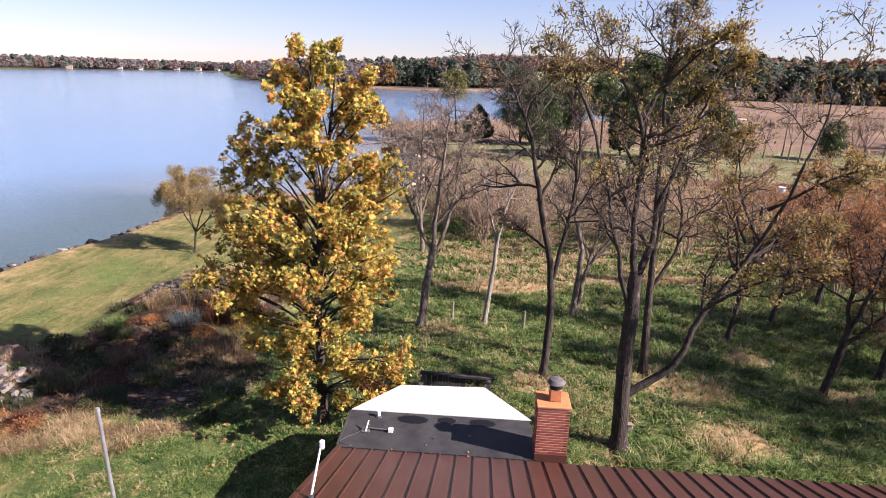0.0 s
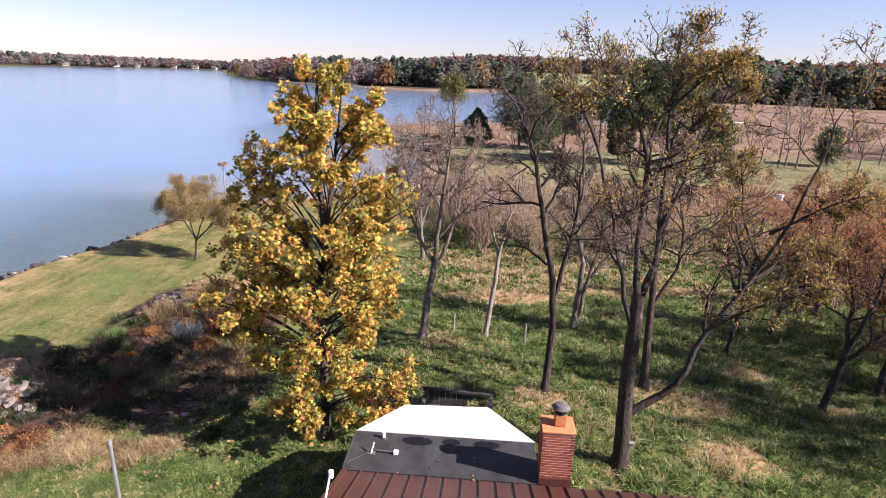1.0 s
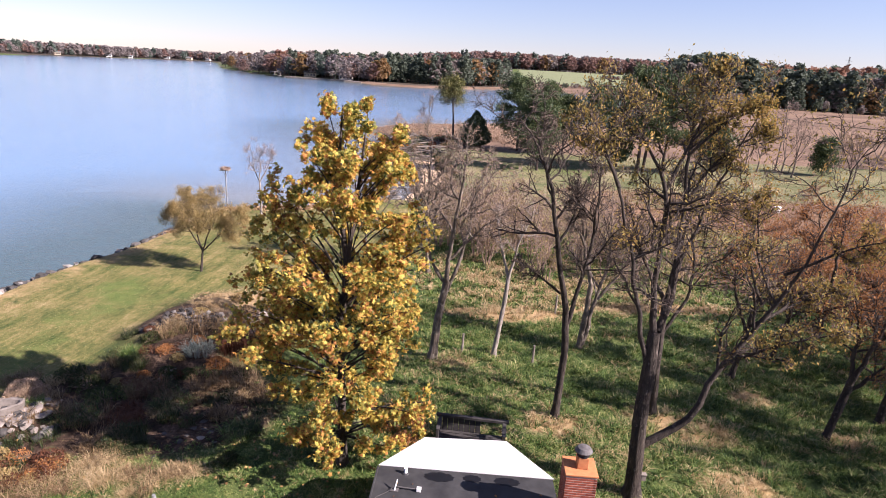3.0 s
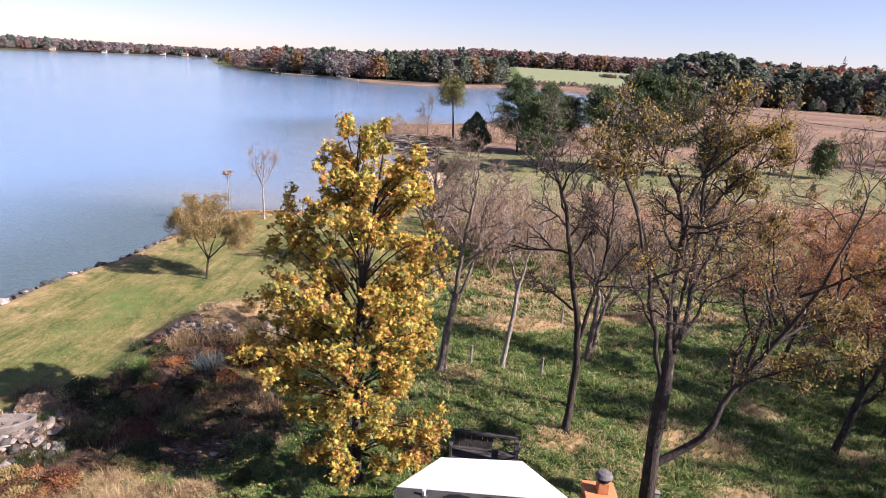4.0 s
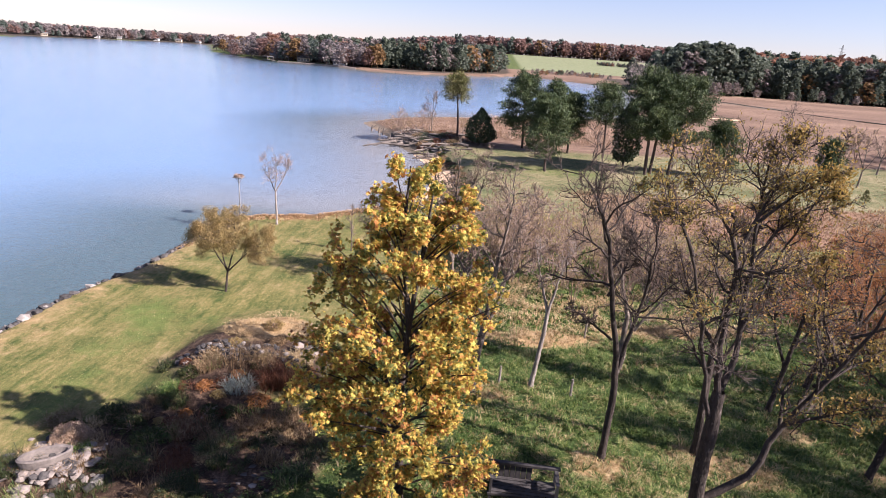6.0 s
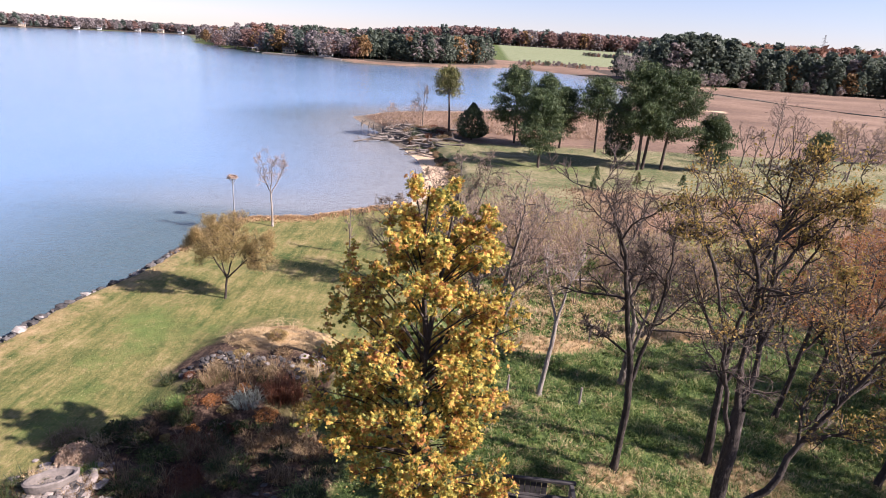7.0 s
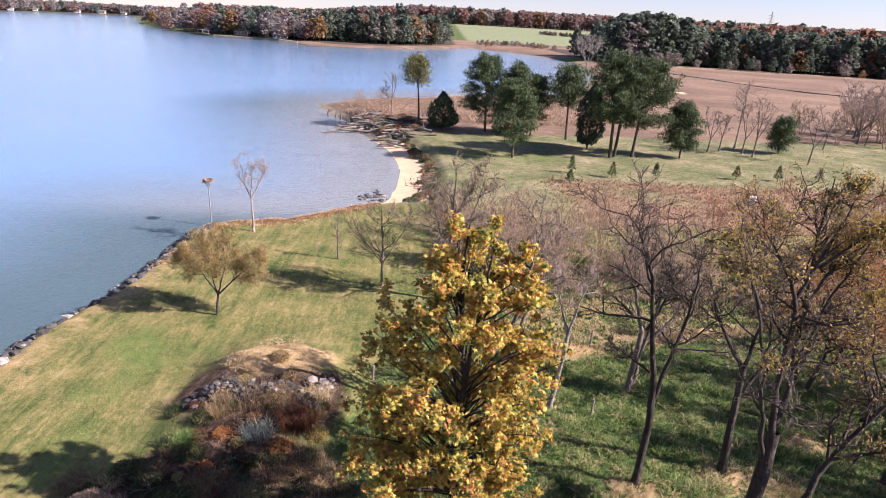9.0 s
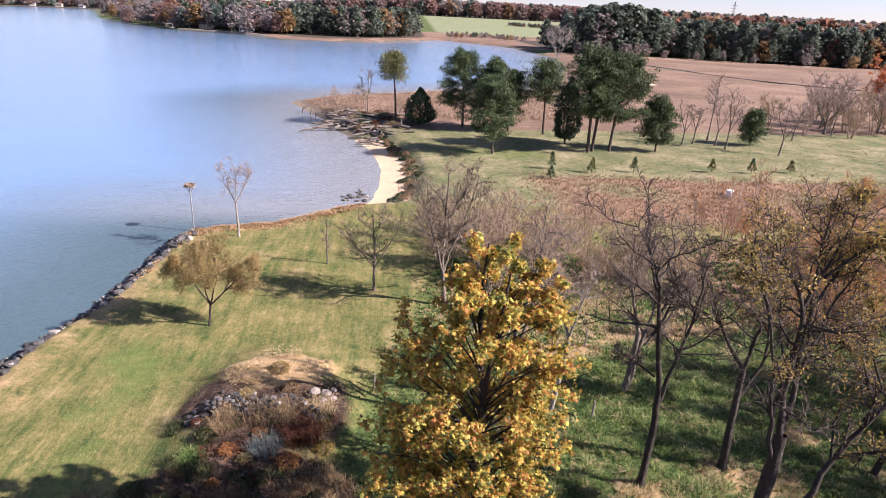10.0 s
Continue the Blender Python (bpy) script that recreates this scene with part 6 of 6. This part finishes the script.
mid = np.column_stack([.3 * np.cos(a), .3 * np.sin(a), 4.55 + rng.uniform(0, .14, 160)])
d = np.column_stack([-np.sin(a), np.cos(a), rng.normal(0, .2, 160)]) + rng.normal(0, .3, (160, 3))
v, q = tubes(np.stack([mid - d * .22, mid, mid + d * .22], 1), np.tile([.012, .014, .01], (160, 1)), 3)
arrays("nest", v, [q], [TWIG], nest, label="twig nest")
tub = thing("white_tub", (28.4, 65.0, float(ground_z(28.4, 65)) - .02), "white plastic tub standing in the brown meadow", "tub")
part("body", cylinder(bmesh.new(), (0, 0, 0), (0, 0, .62), .33, .38, 20), WHITE_PVC, tub)
part("lid", cylinder(bmesh.new(), (0, 0, .62), (0, 0, .67), .41, .39, 20), WHITE_PVC, tub)

# ---------------------------------------------------------------- the far shores
def tree_shape(rng, kind, faces):
    """A far tree one metre high: a ragged crown of leafy lobes and a trunk."""
    lobes = 60
    k = np.arange(lobes)
    if kind == "pine":
        cz = .14 + .79 * (k + .5) / lobes
        cr = np.interp(cz, (.14, .5, .95), (.17, .19, .02)) * rng.uniform(.5, 1.2, lobes)
        lr = np.interp(cz, (.3, .6, .95), (.05, .055, .04)) * rng.uniform(.7, 1.4, lobes)
    else:
        cz = .16 + .70 * (k + .5) / lobes
        cr = np.interp(cz, (.16, .5, .86), (.20, .29, .07)) * rng.uniform(.35, 1.2, lobes)
        lr = rng.uniform(.035, .08, lobes)
    a = k * 2.4 + rng.uniform(-.4, .4, lobes)
    hub = np.column_stack([cr * np.cos(a), cr * np.sin(a), cz])
    pick = rng.integers(0, lobes, faces)
    d = unit(rng.normal(size=(faces, 3)) + np.array([0, 0, .25]))
    at = hub[pick] + d * (lr[pick] * rng.uniform(.7, 1.12, faces))[:, None] * np.array([1, 1, .85])
    n = unit(d + rng.normal(0, .5, (faces, 3)))
    t = unit(np.cross(n, rng.normal(size=(faces, 3))))
    b = np.cross(n, t)
    s = (.044 if faces > 900 else .052 if faces > 500 else .06 if faces > 300 else .08 if faces > 150 else .12) * rng.uniform(.6, 1.4, (faces, 1))
    v = np.stack([at - t * s * .6 - b * s * .45, at + t * s * .6 - b * s * .4, at + b * s * .75], 1).reshape(-1, 3)
    f = np.arange(faces * 3).reshape(-1, 3)
    tv, tq = tubes(np.array([[(0, 0, 0), (0, 0, .35), (0, .01, .7)]]), np.array([[.018, .014, .006]]), 3)
    tf = np.concatenate([tq[:, :3], tq[:, [0, 2, 3]]])
    return np.concatenate([v, tv]), np.concatenate([f, tf + len(v)])


def woods(name, seed, spots, heights, mats, weights, faces, label):
    """Far woodland as one object: spots (n, 2), a height and a leaf colour for each tree."""
    rng = np.random.default_rng(seed)
    shapes = [tree_shape(rng, "pine" if m in (FOREST_GREEN, HAZED_GREEN) else "round", faces) for m in mats for _ in range(3)]
    pick = rng.choice(len(mats), len(spots), p=np.array(weights) / sum(weights)) * 3 + rng.integers(0, 3, len(spots))
    z = ground_z(spots[:, 0], spots[:, 1]) - .2
    V, F, I, o = [], [], [], 0
    for k, (v, f) in enumerate(shapes):
        sel = np.where(pick == k)[0]
        if not len(sel):
            continue
        a = rng.uniform(0, 2 * np.pi, len(sel))
        h = heights[sel]
        w = h * rng.uniform(1.0, 1.5, len(sel))
        x = (np.cos(a)[:, None] * v[:, 0] - np.sin(a)[:, None] * v[:, 1]) * w[:, None] + spots[sel, 0][:, None]
        y = (np.sin(a)[:, None] * v[:, 0] + np.cos(a)[:, None] * v[:, 1]) * w[:, None] + spots[sel, 1][:, None]
        zz = v[:, 2] * h[:, None] + z[sel][:, None]
        V.append(np.stack([x, y, zz], -1).reshape(-1, 3))
        F.append((f[None] + (np.arange(len(sel)) * len(v))[:, None, None]).reshape(-1, 3) + o)
        I.append(np.full(len(F[-1]), k // 3))
        o += len(V[-1])
    return tagged(arrays(name, np.concatenate(V), [np.concatenate(F)], mats, index=np.concatenate(I)), label, "woods", kind="stuff")


def strip(rng, n, pts, depth):
    """Places scattered behind a line."""
    p = np.array(pts, dtype=float)
    u = rng.uniform(0, len(p) - 1, n)
    i = np.minimum(u.astype(int), len(p) - 2)
    q = p[i] * (1 - (u - i))[:, None] + p[i + 1] * (u - i)[:, None]
    return q + np.column_stack([rng.uniform(-.15, .15, n) * depth, rng.uniform(0, 1, n) ** 1.3 * depth])


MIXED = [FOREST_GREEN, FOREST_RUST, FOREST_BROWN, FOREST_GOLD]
# the farthest woods take the leaf colours with more haze in them
HAZED_MIX = [HAZED_GREEN, HAZED_RUST, HAZED_BROWN, FOREST_GOLD]
rng = np.random.default_rng(600)
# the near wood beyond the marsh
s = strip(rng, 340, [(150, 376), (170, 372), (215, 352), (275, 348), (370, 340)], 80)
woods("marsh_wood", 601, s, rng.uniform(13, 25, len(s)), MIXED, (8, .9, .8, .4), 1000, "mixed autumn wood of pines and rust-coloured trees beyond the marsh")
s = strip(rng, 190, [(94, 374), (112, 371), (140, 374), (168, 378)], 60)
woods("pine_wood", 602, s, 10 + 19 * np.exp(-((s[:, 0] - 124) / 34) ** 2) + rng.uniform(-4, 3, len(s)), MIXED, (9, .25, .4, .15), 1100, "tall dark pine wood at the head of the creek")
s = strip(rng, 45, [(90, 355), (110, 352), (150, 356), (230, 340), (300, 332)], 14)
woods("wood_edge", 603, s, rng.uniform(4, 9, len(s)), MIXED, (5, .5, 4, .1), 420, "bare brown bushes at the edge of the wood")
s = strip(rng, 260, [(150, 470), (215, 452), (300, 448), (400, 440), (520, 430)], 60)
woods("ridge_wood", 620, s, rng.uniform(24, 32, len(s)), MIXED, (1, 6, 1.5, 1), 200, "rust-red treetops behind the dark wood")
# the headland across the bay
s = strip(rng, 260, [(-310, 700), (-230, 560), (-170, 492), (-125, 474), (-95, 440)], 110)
woods("headland_trees", 604, s, rng.uniform(13, 20, len(s)), HAZED_MIX, (2, 2.2, 4, 1), 420, "autumn trees on the headland across the bay")
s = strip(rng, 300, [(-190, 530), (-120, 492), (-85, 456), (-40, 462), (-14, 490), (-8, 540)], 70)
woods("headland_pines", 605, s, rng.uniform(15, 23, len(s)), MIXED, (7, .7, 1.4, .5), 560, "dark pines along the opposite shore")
s = strip(rng, 60, [(30, 520), (60, 560), (90, 520)], 30)
woods("field_bushes", 606, s, rng.uniform(2, 5.5, len(s)), MIXED, (2, 2, 4, 1), 200, "brown bushes beside the far field")
s = strip(rng, 300, [(130, 830), (190, 800), (260, 790), (340, 800)], 12)
woods("field_hedge", 607, s, rng.uniform(3, 5.5, len(s)), MIXED, (3, 2, 4, .5), 90, "hedge across the far field")
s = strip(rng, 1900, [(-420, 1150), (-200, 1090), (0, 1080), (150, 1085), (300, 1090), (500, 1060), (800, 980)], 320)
woods("far_forest", 608, s, rng.uniform(24, 31, len(s)), HAZED_MIX, (1.2, 6, 3, .8), 200, "rust-coloured forest along the skyline")
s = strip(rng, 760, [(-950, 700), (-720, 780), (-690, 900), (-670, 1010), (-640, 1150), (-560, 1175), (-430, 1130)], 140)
woods("far_shore_trees", 609, s, rng.uniform(10, 20, len(s)), HAZED_MIX, (2.4, 1.0, 6, .3), 150, "autumn trees along the far shore")
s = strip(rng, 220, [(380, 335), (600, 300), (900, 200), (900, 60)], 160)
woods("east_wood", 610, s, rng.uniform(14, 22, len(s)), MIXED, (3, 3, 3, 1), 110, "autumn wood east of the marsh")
# brush at the marsh's near side
rng = np.random.default_rng(611)
for k in range(42):
    x, y = rng.uniform(62, 126), rng.uniform(105, 127)
    copy_thing(KINDS[2 + k % 2 if x > 88 and k % 3 else k % 2], pose(x, y, float(ground_z(x, y)) - .1, 0, 0, rng.uniform(0, 360)) @ Matrix.Scale(rng.uniform(1.2, 2.1), 4))

# the marsh creek: a thin thread of open water between its banks
bm = bmesh.new()
c = curve_through([(92, 306, .0), (104, 292, 0), (112, 266, 0), (121, 236, 0), (133, 219, 0), (150, 205, 0)], 40)
for k in range(39):
    a, b = c[k], c[k + 1]
    v = [bm.verts.new((p[0], p[1] + o, .08)) for p, o in ((a, -3), (b, -3), (b, 3), (a, 3))]
    bm.faces.new(v)
bmesh.ops.remove_doubles(bm, verts=bm.verts, dist=.01)
tagged(part("creek", bm, GLASS_DARK), "narrow dark tidal creek in the marsh", "water", kind="structure")


def far_house(x, y, w, d, h, turn, wall_mat, label):
    if y > 800:
        w, d, h = w * .72, d * .72, h * .74
    root = thing("far_house", (x, y, float(ground_z(x, y)) - .3), label, "house", "houses on the far shore", turn)
    part("wall", boxes((-w / 2, -d / 2, 0, w / 2, d / 2, h)), wall_mat, root)
    bm = bmesh.new()
    o, rise = .5, d * .3
    v = [bm.verts.new(p) for p in ((-w / 2 - o, -d / 2 - o, h), (w / 2 + o, -d / 2 - o, h), (w / 2 + o, d / 2 + o, h), (-w / 2 - o, d / 2 + o, h), (-w / 2 - o, 0, h + rise), (w / 2 + o, 0, h + rise))]
    for f in ((0, 1, 5, 4), (2, 3, 4, 5), (3, 0, 4), (1, 2, 5), (3, 2, 1, 0)):
        bm.faces.new([v[k] for k in f])
    part("roof", bm, SHINGLE, root)
    part("chimney", boxes((w * .2, -.5, h, w * .2 + 1, .5, h + rise + 1.2)), BRICK, root)
    for k in range(4):
        wx = -w / 2 + (k + .5) * w / 4
        part("window", boxes((wx - .7, -d / 2 - .05, h * .35, wx + .7, -d / 2 + .02, h * .75)), GLASS_DARK, root)


for x, y, w, d, h, t, m, s in ((-652, 1000, 11, 8, 5, 20, WHITE_PAINT, "white two-storey house on the far shore"), (-622, 1128, 14, 8, 5, 10, WHITE_PAINT, "white house with a long front on the far shore"),
                               (-590, 1150, 14, 9, 6, 5, TAN_PAINT, "tan house on the far shore"), (-560, 1165, 12, 8, 4.5, -5, WHITE_PAINT, "low white house on the far shore"),
                               (-672, 905, 12, 9, 5, 30, TAN_PAINT, "tan house among trees on the far shore"),
                               (-648, 1055, 9, 8, 4.5, 20, WHITE_PAINT, "small white house on the far shore"),
                               (-152, 486, 9, 6, 3.4, 12, TAN_PAINT, "low cottage with a dark roof on the headland"), (-178, 500, 11, 6, 3.2, 20, SIDING, "brown boathouse on the headland"), (-118, 466, 10, 6, 3.2, 4, WHITE_PAINT, "low white cottage on the headland")):
    far_house(x, y, w, d, h, t, m, s)
jetty = thing("jetty", (-186, 492, WATER_Z), "weathered grey boat jetty on the headland", "jetty", turn=-52)
for k in range(8):
    part("pile", cylinder(bmesh.new(), (k * 3, 0, -2), (k * 3, 0, 1.4), .18, .16, 8), TIMBER_GREY, jetty)
part("deck", boxes((-1, -1.2, 1.1, 23, 1.2, 1.3)), TIMBER_GREY, jetty)
part("shed_roof", boxes((4, -2.4, 3.4, 16, 2.4, 3.7)), SHINGLE, jetty)
for x in (4.3, 15.7):
    for y in (-2.2, 2.2):
        part("roof_post", boxes((x - .1, y - .1, 1.2, x + .1, y + .1, 3.4)), TIMBER_GREY, jetty)
sea = thing("sea_wall", (0, 0, 0), "pale stone sea wall along the headland", "sea wall")
bm = bmesh.new()
c = curve_through([(-165, 468, 0), (-140, 457, 0), (-116, 449, 0), (-100, 430, 0)], 26)
for p in c:
    block(bm, p[0] - 1.6, p[1] - .5, WATER_Z - .5, p[0] + 1.6, p[1] + .6, .1, .1)
part("stones", bm, PALE_STONE, sea)
# lattice mast on the skyline
mast = thing("lattice_mast", (545, 1060, float(ground_z(545, 1060))), "tall thin lattice power mast on the skyline", "mast")
for sx, sy in ((-1, -1), (1, -1), (1, 1), (-1, 1)):
    part("leg", cylinder(bmesh.new(), (sx * 3, sy * 3, 0), (sx * .4, sy * .4, 46), .25, .18, 6), GALV, mast)
for z in (30, 35, 40):
    part("cross_arm", boxes((-5, -.2, z, 5, .2, z + .4)), GALV, mast)
